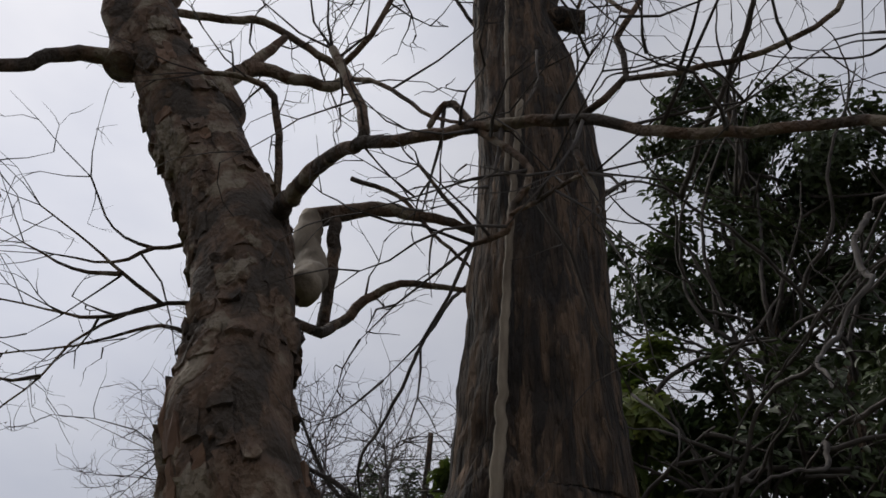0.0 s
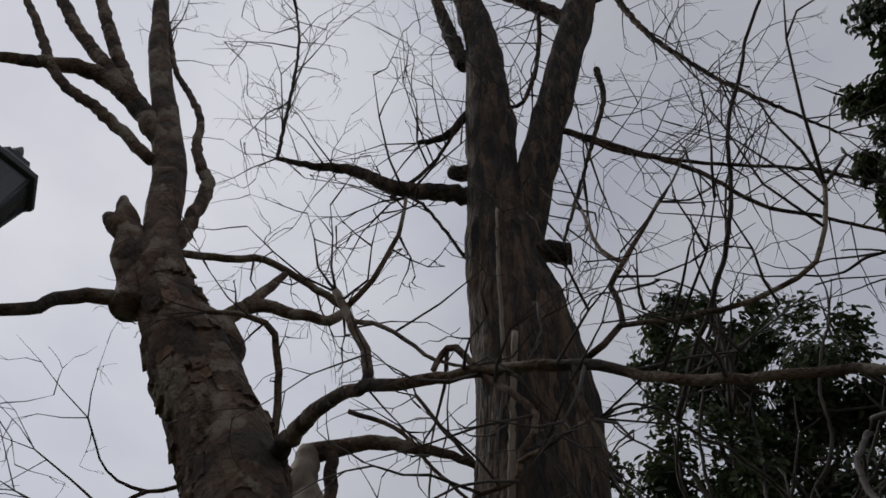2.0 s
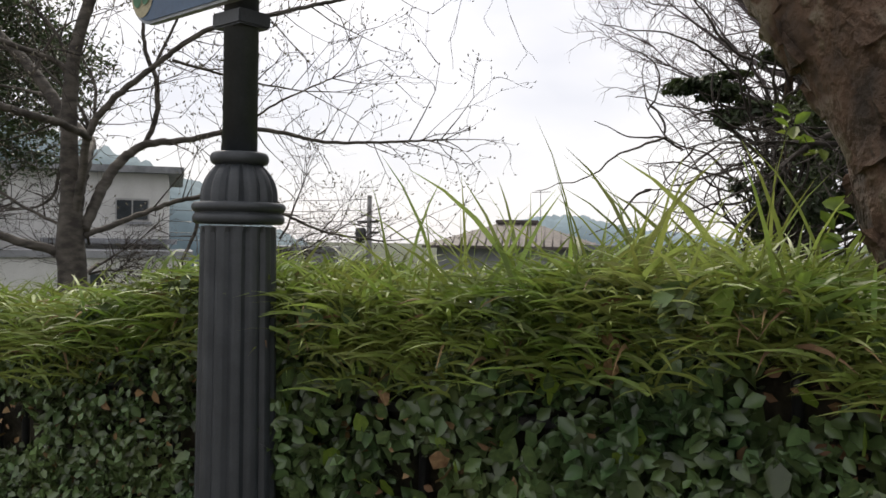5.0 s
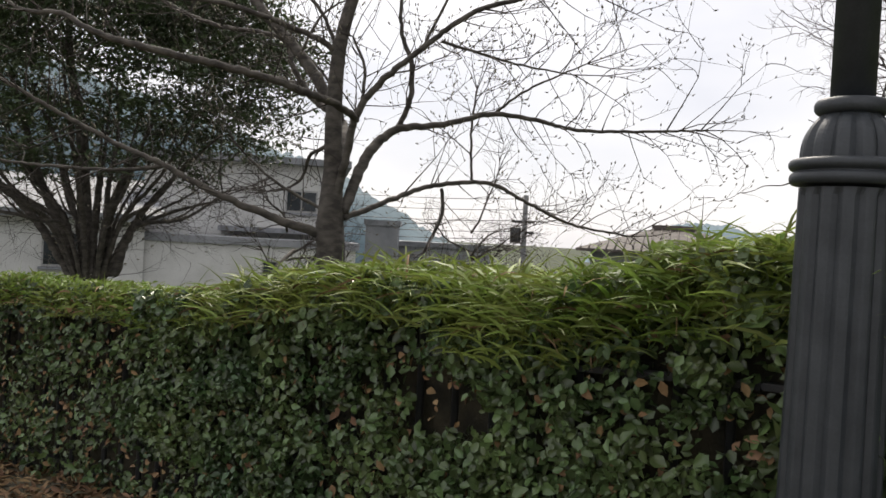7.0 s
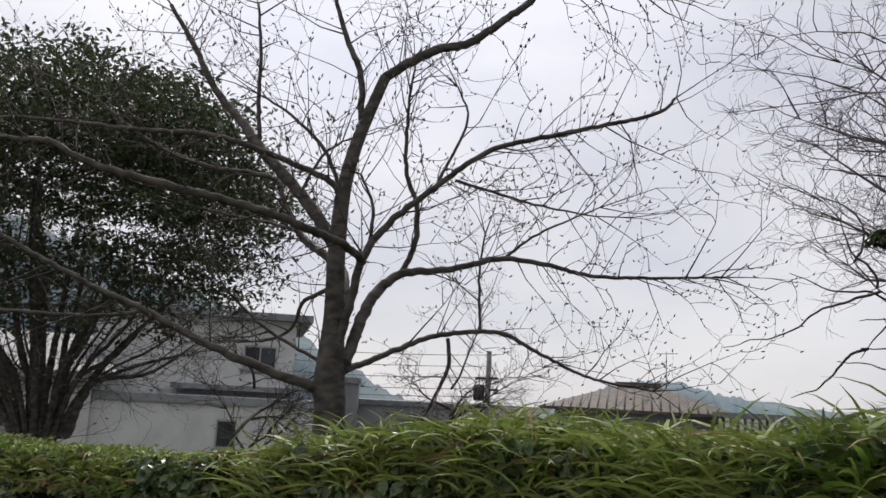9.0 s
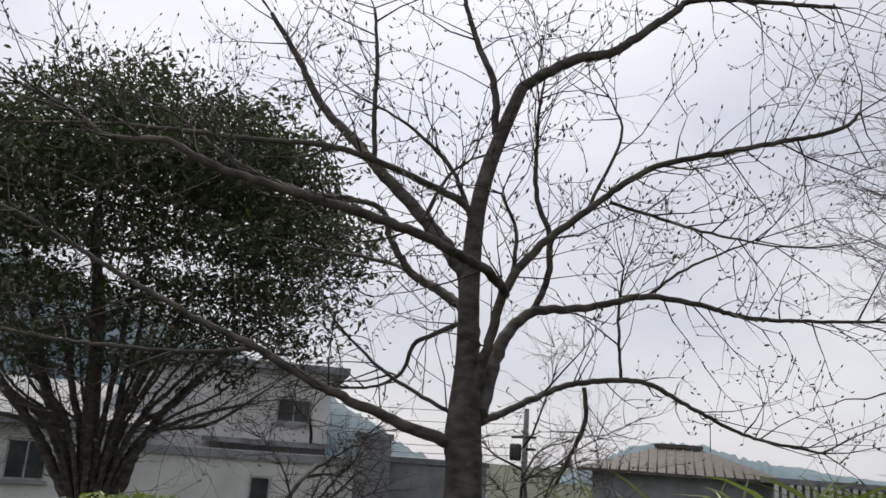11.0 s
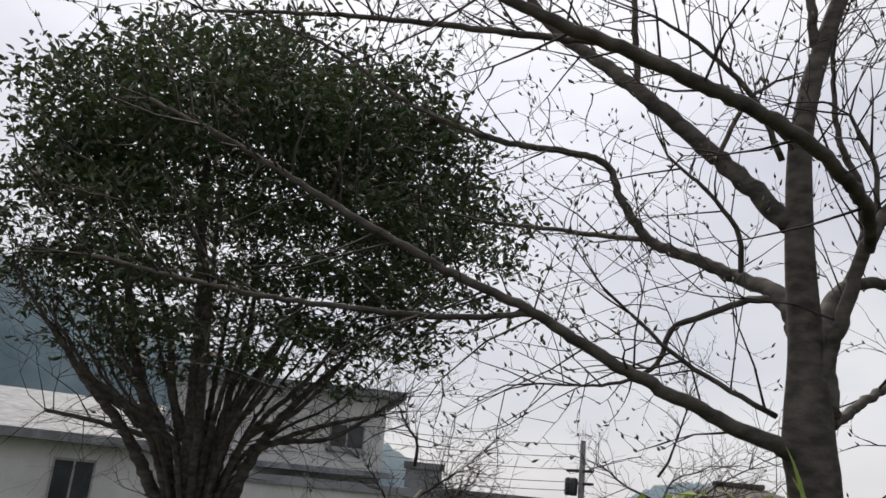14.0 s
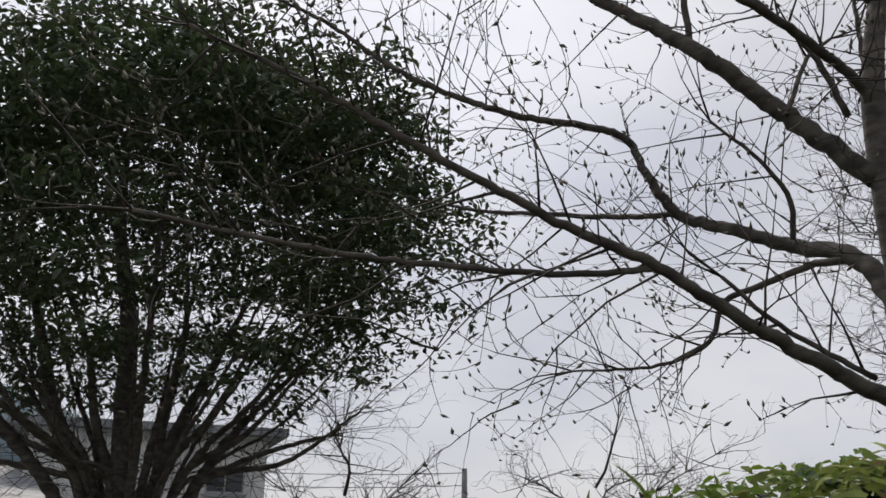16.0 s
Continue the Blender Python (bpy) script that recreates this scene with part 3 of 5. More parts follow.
plane_trunk = next(o for o in plane_tree.children if o.name.startswith("trunk"))
bark_flakes(plane_trunk, 56, 300, 0.020, M_BARK_PLANE, "curling grey-brown bark plates", 3)
bark_flakes(plane_trunk, 56, 45, 0.010, M_BARK_RED, "freshly bared reddish bark", 4)
dress(plane_tree, 5, 5.5, 0.55, 0.007, 2, 0.02, 0.5, 0.028, fork=2.6)

# ---- the old tree with furrowed bark ----
old_tree = thing("old_tree", "tall old tree with dark furrowed bark and cut limbs", "tree")
BARK[old_tree.name] = (M_BARK_OLD, 0.07, 0.045)
limb(old_tree, "trunk", (0.02, 3.75, -0.30, 0.510), (0.08, 3.75, 2.68, 0.464), (0.09, 3.75, 3.04, 0.424), (0.10, 3.75, 3.75, 0.386), (0.10, 3.75, 4.63, 0.352), (0.07, 3.75, 5.47, 0.350), (-0.06, 3.75, 6.26, 0.271), (-0.08, 3.75, 6.93, 0.241))
limb(old_tree, "limb", (-0.07, 3.75, 6.64, 0.226), (-0.12, 3.75, 7.55, 0.218), (-0.14, 3.75, 8.48, 0.225), (-0.21, 3.75, 10.06, 0.187), (-0.38, 3.75, 11.33, 0.164), (-0.59, 3.75, 13.38, 0.162))
limb(old_tree, "limb", (0.03, 3.75, 6.07, 0.133), (0.14, 3.75, 6.90, 0.159), (0.37, 3.75, 8.14, 0.167), (0.74, 3.75, 9.93, 0.173), (0.94, 3.75, 10.95, 0.165), (0.79, 3.75, 11.67, 0.127), (0.66, 3.75, 13.13, 0.103))
limb(old_tree, "limb", (0.94, 3.75, 10.87, 0.098), (1.36, 3.75, 11.23, 0.088), (1.69, 3.75, 12.29, 0.067))
limb(old_tree, "limb", (0.74, 3.75, 10.36, 0.081), (0.23, 3.75, 11.06, 0.073), (-0.25, 3.75, 11.75, 0.071))
limb(old_tree, "limb", (-0.38, 3.75, 9.54, 0.086), (-0.57, 3.75, 10.39, 0.075), (-0.75, 3.75, 11.38, 0.062))
limb(old_tree, "limb", (-0.38, 3.75, 11.50, 0.125), (-0.88, 3.75, 11.67, 0.106), (-1.45, 3.75, 12.44, 0.091))
limb(old_tree, "limb", (-0.26, 3.75, 7.19, 0.075), (-0.73, 3.75, 7.35, 0.070), (-0.97, 3.75, 7.45, 0.063), (-1.30, 3.75, 7.73, 0.051), (-1.73, 3.75, 7.90, 0.032), (-2.07, 3.75, 8.07, 0.020))
limb(old_tree, "limb", (-0.32, 3.75, 8.55, 0.046), (-0.54, 3.75, 8.17, 0.035), (-0.79, 3.75, 8.10, 0.020))
limb(old_tree, "stub", (0.14, 3.75, 6.43, 0.084), (0.28, 3.75, 6.42, 0.084), (0.43, 3.75, 6.39, 0.080))
limb(old_tree, "stub", (-0.27, 3.75, 7.56, 0.078), (-0.39, 3.75, 7.55, 0.069), (-0.46, 3.75, 7.58, 0.060))
limb(old_tree, "limb", (-2.07, 3.75, 8.07, 0.018), (-2.16, 3.75, 9.26, 0.017), (-2.31, 3.75, 10.63, 0.016), (-2.71, 3.75, 12.45, 0.016))
limb(old_tree, "limb", (-0.11, 3.75, 5.96, 0.015), (-0.71, 3.75, 7.19, 0.013), (-0.95, 3.75, 7.21, 0.009))
limb(old_tree, "limb", (1.29, 3.75, 10.90, 0.040), (1.50, 3.75, 9.83, 0.029), (1.89, 3.75, 8.86, 0.022), (2.26, 3.75, 8.24, 0.017), (2.66, 3.75, 7.65, 0.012))
limb(old_tree, "limb", (0.49, 3.75, 8.08, 0.029), (0.97, 3.75, 7.71, 0.024), (1.50, 3.75, 7.26, 0.019), (1.83, 3.75, 6.79, 0.016), (2.25, 3.75, 6.55, 0.013), (2.70, 3.75, 6.27, 0.011))
limb(old_tree, "limb", (0.56, 3.75, 8.02, 0.019), (1.01, 3.75, 7.62, 0.017), (1.60, 3.75, 7.37, 0.015), (2.22, 3.75, 7.20, 0.013), (2.69, 3.75, 6.94, 0.009))
limb(old_tree, "limb", (0.91, 3.75, 9.15, 0.033), (0.91, 3.75, 8.59, 0.026), (0.75, 3.75, 7.91, 0.019), (0.39, 3.75, 6.54, 0.012))
limb(old_tree, "limb", (0.48, 3.75, 11.54, 0.028), (0.37, 3.75, 9.58, 0.023), (0.18, 3.75, 8.66, 0.020), (-0.03, 3.75, 8.58, 0.018))
limb(old_tree, "limb", (-0.96, 3.75, 7.29, 0.018), (-0.62, 3.75, 7.76, 0.017), (-0.37, 3.75, 8.51, 0.015))
dress(old_tree, 9, 9.0, 1.0, 0.008, 2, 0.05, 0.4, 0.05, fork=3.4)

# ---- the bare tree with buds behind the hedge ----
bare_tree = thing("bare_tree", "bare spreading tree with grey bark and swelling buds", "tree")
BARK[bare_tree.name] = (M_BARK_SMOOTH, 0.05, 0.0)
limb(bare_tree, "trunk", (-8.63, 4.39, -0.20, 0.192), (-8.63, 4.39, 1.16, 0.148), (-8.65, 4.37, 1.50, 0.148), (-8.65, 4.37, 2.08, 0.102), (-8.66, 4.35, 2.69, 0.087), (-8.65, 4.36, 3.28, 0.074), (-8.61, 4.41, 3.69, 0.066), (-8.54, 4.49, 4.07, 0.060), (-8.43, 4.61, 4.54, 0.054))
limb(bare_tree, "limb", (-8.43, 4.61, 4.54, 0.050), (-8.20, 5.03, 4.90, 0.047), (-8.00, 5.36, 5.06, 0.043), (-7.67, 5.78, 5.50, 0.036), (-7.46, 6.02, 5.69, 0.026), (-6.63, 6.97, 5.73, 0.018))
limb(bare_tree, "limb", (-8.70, 4.33, 2.82, 0.066), (-8.98, 4.27, 3.16, 0.062), (-9.25, 4.15, 3.48, 0.058), (-9.55, 3.97, 3.83, 0.053), (-9.95, 3.90, 4.23, 0.046), (-10.32, 3.79, 4.60, 0.038), (-10.57, 3.60, 5.13, 0.030), (-10.84, 3.41, 5.62, 0.022))
limb(bare_tree, "limb", (-8.65, 4.40, 1.75, 0.070), (-8.76, 4.52, 2.15, 0.066), (-8.95, 4.68, 2.48, 0.060), (-9.37, 4.95, 2.72, 0.052), (-9.80, 4.98, 2.95, 0.046), (-10.18, 4.97, 3.16, 0.042), (-10.35, 4.82, 3.50, 0.034), (-10.53, 4.74, 3.85, 0.030), (-11.20, 4.15, 4.00, 0.027), (-11.85, 3.69, 4.35, 0.022), (-12.43, 3.21, 4.87, 0.016), (-12.97, 2.62, 5.17, 0.010))
limb(bare_tree, "limb", (-10.18, 4.97, 3.16, 0.026), (-10.80, 5.25, 3.36, 0.024), (-11.46, 5.24, 3.54, 0.021), (-12.15, 5.08, 3.69, 0.016), (-12.97, 4.54, 3.91, 0.009))
limb(bare_tree, "limb", (-9.37, 4.95, 2.72, 0.022), (-9.32, 4.85, 3.00, 0.020), (-9.42, 4.70, 3.25, 0.016), (-9.70, 4.50, 3.60, 0.010))
limb(bare_tree, "limb", (-8.62, 4.40, 1.77, 0.049), (-8.41, 4.37, 2.30, 0.041), (-8.26, 4.36, 2.68, 0.038), (-8.05, 4.52, 3.03, 0.033), (-7.81, 4.79, 3.35, 0.029), (-7.51, 5.13, 3.72, 0.026), (-7.20, 5.48, 3.89, 0.023), (-6.47, 6.32, 4.21, 0.019), (-6.30, 6.51, 4.41, 0.013))
limb(bare_tree, "limb", (-8.27, 4.37, 2.62, 0.036), (-8.14, 4.05, 2.71, 0.038), (-8.09, 3.60, 2.78, 0.038), (-8.15, 3.00, 2.87, 0.036), (-8.38, 2.30, 2.95, 0.032), (-8.61, 1.89, 3.05, 0.027), (-8.86, 1.71, 3.20, 0.022), (-9.27, 1.49, 3.26, 0.018), (-9.55, 1.28, 3.47, 0.014), (-9.82, 1.02, 3.63, 0.009))
limb(bare_tree, "limb", (-8.66, 4.34, 3.20, 0.034), (-8.69, 4.25, 3.41, 0.032), (-8.92, 3.68, 3.60, 0.028), (-9.15, 3.21, 3.70, 0.025), (-9.56, 2.64, 3.69, 0.021), (-10.28, 1.96, 3.76, 0.015), (-10.89, 1.32, 3.72, 0.009))
limb(bare_tree, "limb", (-8.56, 4.47, 1.69, 0.058), (-8.74, 4.84, 2.29, 0.058), (-8.74, 5.22, 2.65, 0.046), (-8.49, 5.68, 2.76, 0.035), (-8.11, 6.11, 2.91, 0.029), (-7.80, 6.47, 2.87, 0.025), (-7.37, 6.95, 2.78, 0.020), (-6.52, 7.92, 2.86, 0.012))
limb(bare_tree, "limb", (-8.77, 5.26, 2.65, 0.030), (-8.68, 5.36, 2.99, 0.031), (-8.68, 5.36, 3.42, 0.028), (-8.77, 5.26, 3.80, 0.023), (-8.78, 5.25, 4.54, 0.016), (-8.75, 5.28, 4.96, 0.011))
limb(bare_tree, "limb", (-8.66, 4.35, 1.42, 0.054), (-8.97, 3.78, 1.63, 0.042), (-9.25, 3.30, 1.83, 0.034), (-9.51, 2.93, 2.06, 0.029), (-9.80, 2.61, 2.22, 0.025), (-10.27, 2.07, 2.56, 0.020), (-10.70, 1.58, 2.89, 0.016), (-11.06, 1.17, 3.12, 0.011))
limb(bare_tree, "limb", (-9.51, 2.94, 2.05, 0.018), (-9.88, 2.51, 1.98, 0.017), (-10.46, 1.86, 2.00, 0.015), (-10.79, 1.48, 2.06, 0.013), (-11.15, 1.07, 2.14, 0.011))
limb(bare_tree, "limb", (-8.56, 4.47, 1.63, 0.034), (-8.61, 5.09, 1.86, 0.030), (-8.56, 5.63, 2.06, 0.027), (-8.23, 6.21, 2.14, 0.024), (-7.95, 6.53, 1.96, 0.020), (-7.57, 6.96, 1.72, 0.015), (-7.12, 7.47, 1.62, 0.011))
limb(bare_tree, "limb", (-8.92, 4.64, 2.44, 0.028), (-9.20, 4.75, 2.50, 0.026), (-9.55, 4.80, 2.44, 0.024), (-9.85, 4.82, 2.36, 0.022), (-9.95, 4.80, 2.10, 0.018), (-10.30, 4.70, 1.95, 0.013), (-10.90, 4.55, 1.95, 0.008))
limb(bare_tree, "limb", (-8.57, 4.46, 4.09, 0.034), (-8.60, 4.43, 4.54, 0.031), (-8.70, 4.31, 4.91, 0.027), (-8.79, 4.21, 5.30, 0.021), (-8.84, 4.15, 5.64, 0.016))
limb(bare_tree, "limb", (-8.82, 4.48, 3.34, 0.022), (-8.95, 4.33, 3.79, 0.020), (-9.19, 4.06, 4.14, 0.015), (-9.40, 3.82, 4.33, 0.010))
limb(bare_tree, "limb", (-9.60, 3.96, 3.88, 0.024), (-9.60, 3.90, 4.40, 0.023), (-9.58, 3.86, 4.90, 0.018), (-9.62, 3.80, 5.40, 0.013))
limb(bare_tree, "limb", (-9.11, 4.15, 3.30, 0.017), (-8.97, 4.31, 3.74, 0.015), (-8.84, 4.45, 3.91, 0.010))
limb(bare_tree, "limb", (-8.91, 4.52, 1.69, 0.019), (-9.14, 4.26, 1.85, 0.017), (-9.34, 4.04, 2.02, 0.015), (-9.51, 3.84, 2.24, 0.012))
limb(bare_tree, "limb", (-8.23, 4.39, 2.80, 0.018), (-8.22, 4.40, 3.13, 0.016), (-8.31, 4.30, 3.45, 0.011))
limb(bare_tree, "limb", (-7.72, 4.96, 3.45, 0.016), (-7.23, 5.53, 3.27, 0.012), (-6.83, 5.98, 3.19, 0.007))
limb(bare_tree, "limb", (-7.85, 4.83, 3.36, 0.016), (-7.67, 5.03, 4.03, 0.012), (-7.74, 4.95, 4.38, 0.007))
limb(bare_tree, "limb", (-8.14, 6.16, 2.92, 0.016), (-7.89, 6.44, 3.22, 0.013), (-7.46, 6.93, 3.55, 0.008))
limb(bare_tree, "limb", (-8.35, 6.07, 2.15, 0.016), (-8.37, 6.04, 2.76, 0.013), (-8.34, 6.07, 3.20, 0.008))
limb(bare_tree, "limb", (-8.57, 5.81, 2.05, 0.021), (-8.57, 5.82, 1.70, 0.021), (-8.72, 5.64, 1.18, 0.015))
bud_ends = dress(bare_tree, 21, 11.0, 0.85, 0.0075, 2, -0.02, 0.28, 0.05, fork=3.0)


def build_buds(ends):
    V, Fc = [], []
    for p, d in ends:
        d = d * 0.6 + np.array([0, 0, 0.5])
        d /= np.linalg.norm(d)
        u = np.cross(d, [0.3, 0.5, 0.1])
        u /= np.linalg.norm(u)
        v = np.cross(d, u)
        b = len(V)
        s = 0.012
        V += [tuple(p - d * s), tuple(p + d * 3.2 * s)] + [tuple(p + d * s * 0.6 + (u * math.cos(a) + v * math.sin(a)) * s * 0.8) for a in (0, 1.57, 3.14, 4.71)]
        for k in range(4):
            a, c = b + 2 + k, b + 2 + (k + 1) % 4
            Fc += [(b, c, a), (b + 1, a, c)]
    put("buds", V, Fc, M_BUD, bare_tree, "small pale swelling buds")["kind"] = "stuff"


build_buds(bud_ends)

# ---- the rounded evergreen ----
evergreen_tree = thing("evergreen_tree", "rounded evergreen with several stems and glossy dark leaves", "tree")
BARK[evergreen_tree.name] = (M_BARK_SMOOTH, 0.05, 0.0)
limb(evergreen_tree, "limb", (-16.26, 4.56, 0.32, 0.151), (-16.36, 4.43, 1.17, 0.133), (-16.41, 4.35, 2.04, 0.116), (-16.47, 4.28, 3.10, 0.096), (-16.61, 4.09, 4.18, 0.073), (-16.65, 4.04, 5.14, 0.049))
limb(evergreen_tree, "limb", (-16.19, 4.65, 0.47, 0.098), (-16.17, 4.68, 1.20, 0.090), (-16.09, 4.79, 1.80, 0.068), (-15.89, 5.05, 2.60, 0.045), (-15.68, 5.32, 3.42, 0.027))
limb(evergreen_tree, "limb", (-16.40, 4.37, 0.44, 0.106), (-16.63, 4.06, 1.34, 0.099), (-16.85, 3.76, 2.11, 0.070), (-17.03, 3.54, 2.99, 0.055), (-17.21, 3.29, 3.96, 0.032))
limb(evergreen_tree, "limb", (-16.48, 4.26, 0.43, 0.091), (-16.87, 3.75, 1.37, 0.069), (-17.27, 3.21, 2.04, 0.051), (-17.54, 2.85, 2.58, 0.032))
limb(evergreen_tree, "limb", (-16.06, 4.82, 0.49, 0.098), (-15.95, 4.98, 1.16, 0.075), (-15.73, 5.26, 1.79, 0.052), (-15.35, 5.78, 2.55, 0.030), (-15.02, 6.21, 3.08, 0.019))
limb(evergreen_tree, "limb", (-16.35, 4.44, 1.10, 0.060), (-16.57, 4.14, 1.87, 0.053), (-16.70, 3.97, 2.75, 0.039), (-16.96, 3.63, 3.62, 0.024))
limb(evergreen_tree, "limb", (-16.14, 4.71, 1.20, 0.060), (-16.17, 4.68, 1.94, 0.049), (-16.09, 4.78, 2.87, 0.034), (-16.12, 4.74, 3.80, 0.023))
limb(evergreen_tree, "limb", (-15.83, 5.12, 1.40, 0.037), (-15.46, 5.62, 1.69, 0.030), (-15.03, 6.20, 1.91, 0.019))
limb(evergreen_tree, "limb", (-16.63, 4.06, 1.34, 0.038), (-17.09, 3.45, 1.48, 0.031), (-17.48, 2.94, 1.56, 0.024))



def build_evergreen_stems():
    """Thin stems fanning out from the foot into the crown."""
    rnd = random.Random(12)
    for k in range(26):
        a = 2 * math.pi * k / 26 + rnd.uniform(-0.12, 0.12)
        reach = rnd.uniform(1.1, 2.7)
        top = rnd.uniform(2.9, 4.9) - 0.45 * reach
        r = rnd.uniform(0.028, 0.055)
        c, w = math.cos(a), math.sin(a)
        limb(evergreen_tree, "limb", (-16.3 + 0.18 * c, 4.5 + 0.18 * w, 0.3, r), (-16.3 + 0.3 * reach * c, 4.5 + 0.3 * reach * w, 1.1 + 0.12 * top, r * 0.85), (-16.3 + 0.66 * reach * c, 4.5 + 0.66 * reach * w, 0.62 * top + 0.35, r * 0.6), (-16.3 + reach * c, 4.5 + reach * w, top + 0.2, r * 0.3))


build_evergreen_stems()
dress(evergreen_tree, 31, 6.0, 1.0, 0.007, 2, 0.0, 0.35, 0.05, fork=3)


def build_evergreen_crown():
    """Flat sprays of leaves: a close dome above, open tiers that droop outwards below."""
    g = np.random.default_rng(4)
    n = 4300
    d = g.normal(0, 1, (n, 3))
    d /= np.linalg.norm(d, axis=1, keepdims=True)
    r = g.uniform(0.12, 1.0, (n, 1)) ** 0.36
    lump = np.array([[1 + 0.28 * noise.noise(Vector(q) * 2.6) + 0.2 * noise.noise(Vector(q) * 6.5)] for q in d])
    loc = d * r * lump * np.array([3.35, 2.9, 2.75])
    loc[:, 2] *= np.where(loc[:, 2] > 0, 0.83, 1.0)
    rad = np.hypot(loc[:, 0], loc[:, 1])
    # below the dome only the outer tiers bear leaves
    inner = (loc[:, 2] < -0.25) & (rad < 1.75 + 0.25 * loc[:, 2])
    tier = np.sin(loc[:, 2] * 9.0 + 1.2 * np.sin(np.arctan2(loc[:, 1], loc[:, 0]) * 3)) > -0.25
    low = loc[:, 2] < -0.1
    keep = (loc[:, 2] > -2.35) & (~inner | (g.uniform(0, 1, n) < 0.10)) & (~low | tier) & (~low | (g.uniform(0, 1, n) < 0.97))
    loc = loc[keep]
    loc[:, 2] -= np.where(loc[:, 2] < 0, 0.10 * np.maximum(np.hypot(loc[:, 0], loc[:, 1]) - 2.2, 0), 0)
    m = 16
    P = np.repeat(loc, m, 0) + g.normal(0, 1, (len(loc) * m, 3)) * np.array([0.19, 0.19, 0.065])
    turn = np.array(Matrix.Rotation(radians(53), 3, "Z"))
    P = P @ turn.T + np.array([-16.15, 4.65, 4.40])
    N = np.tile(np.array([0, 0, 1.0]), (len(P), 1)) + g.normal(0, 0.5, (len(P), 3))
    leaves("crown", P, N, g.uniform(0.08, 0.15, len(P)), M_LEAF_DARK, evergreen_tree, "dense glossy dark green leaves", 0.42, 0.08, 5)["kind"] = "stuff"


build_evergreen_crown()

# ---- vine on the old tree ----
vine = thing("vine", "woody vine climbing the furrowed trunk", "vine")
BARK[vine.name] = (M_VINE, 0.12, 0.0)
limb(vine, "stem", (-0.06, 3.22, 6.28, 0.009), (-0.06, 3.24, 5.66, 0.012), (-0.05, 3.25, 5.09, 0.012), (-0.05, 3.27, 4.61, 0.013))
limb(vine, "stem", (0.02, 3.25, 5.13, 0.019), (-0.03, 3.28, 4.27, 0.019), (-0.05, 3.30, 3.66, 0.022), (-0.06, 3.31, 3.25, 0.026), (-0.08, 3.32, 2.90, 0.030), (-0.11, 3.33, 2.62, 0.033))

# ---- far bare trees ----
# the wood and the far houses, each as a group laid out about a point of the path
WOOD = Matrix.Translation((0.19, -0.1, 0.5)) @ Matrix.Rotation(radians(-6.2), 4, "Z") @ Matrix.Translation((-0.35, -0.25, 0))
FAR = Matrix.Translation((-1.75, -0.53, 1.44)) @ Matrix.Rotation(radians(-5.4), 4, "Z") @ Matrix.Scale(1.36, 4) @ Matrix.Translation((1.12, 0.14, -1.52))



def far_tree(name, label, x, y, z0, height, spread, seed, mat, density, trunk=0.22, fine=0.02):
    t = thing(name, label, "tree")
    rnd = random.Random(seed)
    V, Fc = [], []
    p = [np.array([x, y, z0, trunk])]
    for k in range(1, 7):
        p.append(np.array([x + rnd.gauss(0, 0.15), y + rnd.gauss(0, 0.15), z0 + height * 0.09 * k, trunk * (1 - 0.09 * k)]))
    tube(V, Fc, curve_points(p, 0.4), 10, 0.05)
    put("trunk", V, Fc, M_BARK_SMOOTH, t)
    V, Fc, ends = [], [], []
    for k in range(density):
        h = rnd.uniform(0.3, 0.6)
        s = np.array([x, y, z0 + height * h])
        a = rnd.uniform(0, 6.283)
        d = np.array([math.cos(a), math.sin(a), rnd.uniform(0.15, 1.6)])
        d /= np.linalg.norm(d)
        L = spread * rnd.uniform(0.7, 1.15)
        q = [np.array([*s, trunk * 0.4])]
        dd = d.copy()
        for i in range(8):
            dd = dd + np.array([rnd.gauss(0, 0.16), rnd.gauss(0, 0.16), rnd.gauss(0, 0.14) - 0.03])
            dd /= np.linalg.norm(dd)
            q.append(np.array([*(q[-1][:3] + dd * L / 8), trunk * 0.4 * (1 - 0.115 * (i + 1))]))
            if i >= 1:
                for _ in range(3):
                    e = dd + np.array([rnd.gauss(0, 0.7), rnd.gauss(0, 0.7), rnd.gauss(0, 0.6)])
                    grow(V, Fc, rnd, q[-1][:3], e / np.linalg.norm(e), L * rnd.uniform(0.2, 0.42), fine, 2, ends, 0.02, 0.3, 4.5)
        tube(V, Fc, np.array(q), 6)
    put("branches", V, Fc, mat, t, "fine hazy bare branches")["kind"] = "stuff"
    t.matrix_basis = WOOD if y > 10 else FAR
    return t


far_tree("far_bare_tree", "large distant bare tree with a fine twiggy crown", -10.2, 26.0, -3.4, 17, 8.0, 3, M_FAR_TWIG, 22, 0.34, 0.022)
far_tree("far_bare_tree", "slender bare tree beyond the hedge between trunks", -4.1, 14.0, -2.5, 13.5, 4.2, 8, M_TWIG, 13, 0.17, 0.014)
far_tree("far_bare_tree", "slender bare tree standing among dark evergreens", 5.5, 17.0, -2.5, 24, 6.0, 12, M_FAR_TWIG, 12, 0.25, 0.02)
far_tree("small_bare_tree", "small bare shrubby tree before a white wall", -13.5, 5.9, -1.6, 5.2, 1.6, 15, M_TWIG, 9, 0.06, 0.008)
far_tree("small_bare_tree", "small thin bare tree beyond the hedge", -11.5, 8.2, -2.0, 6.2, 1.7, 16, M_TWIG, 8, 0.05, 0.007)

# ---- dark evergreen wood ----


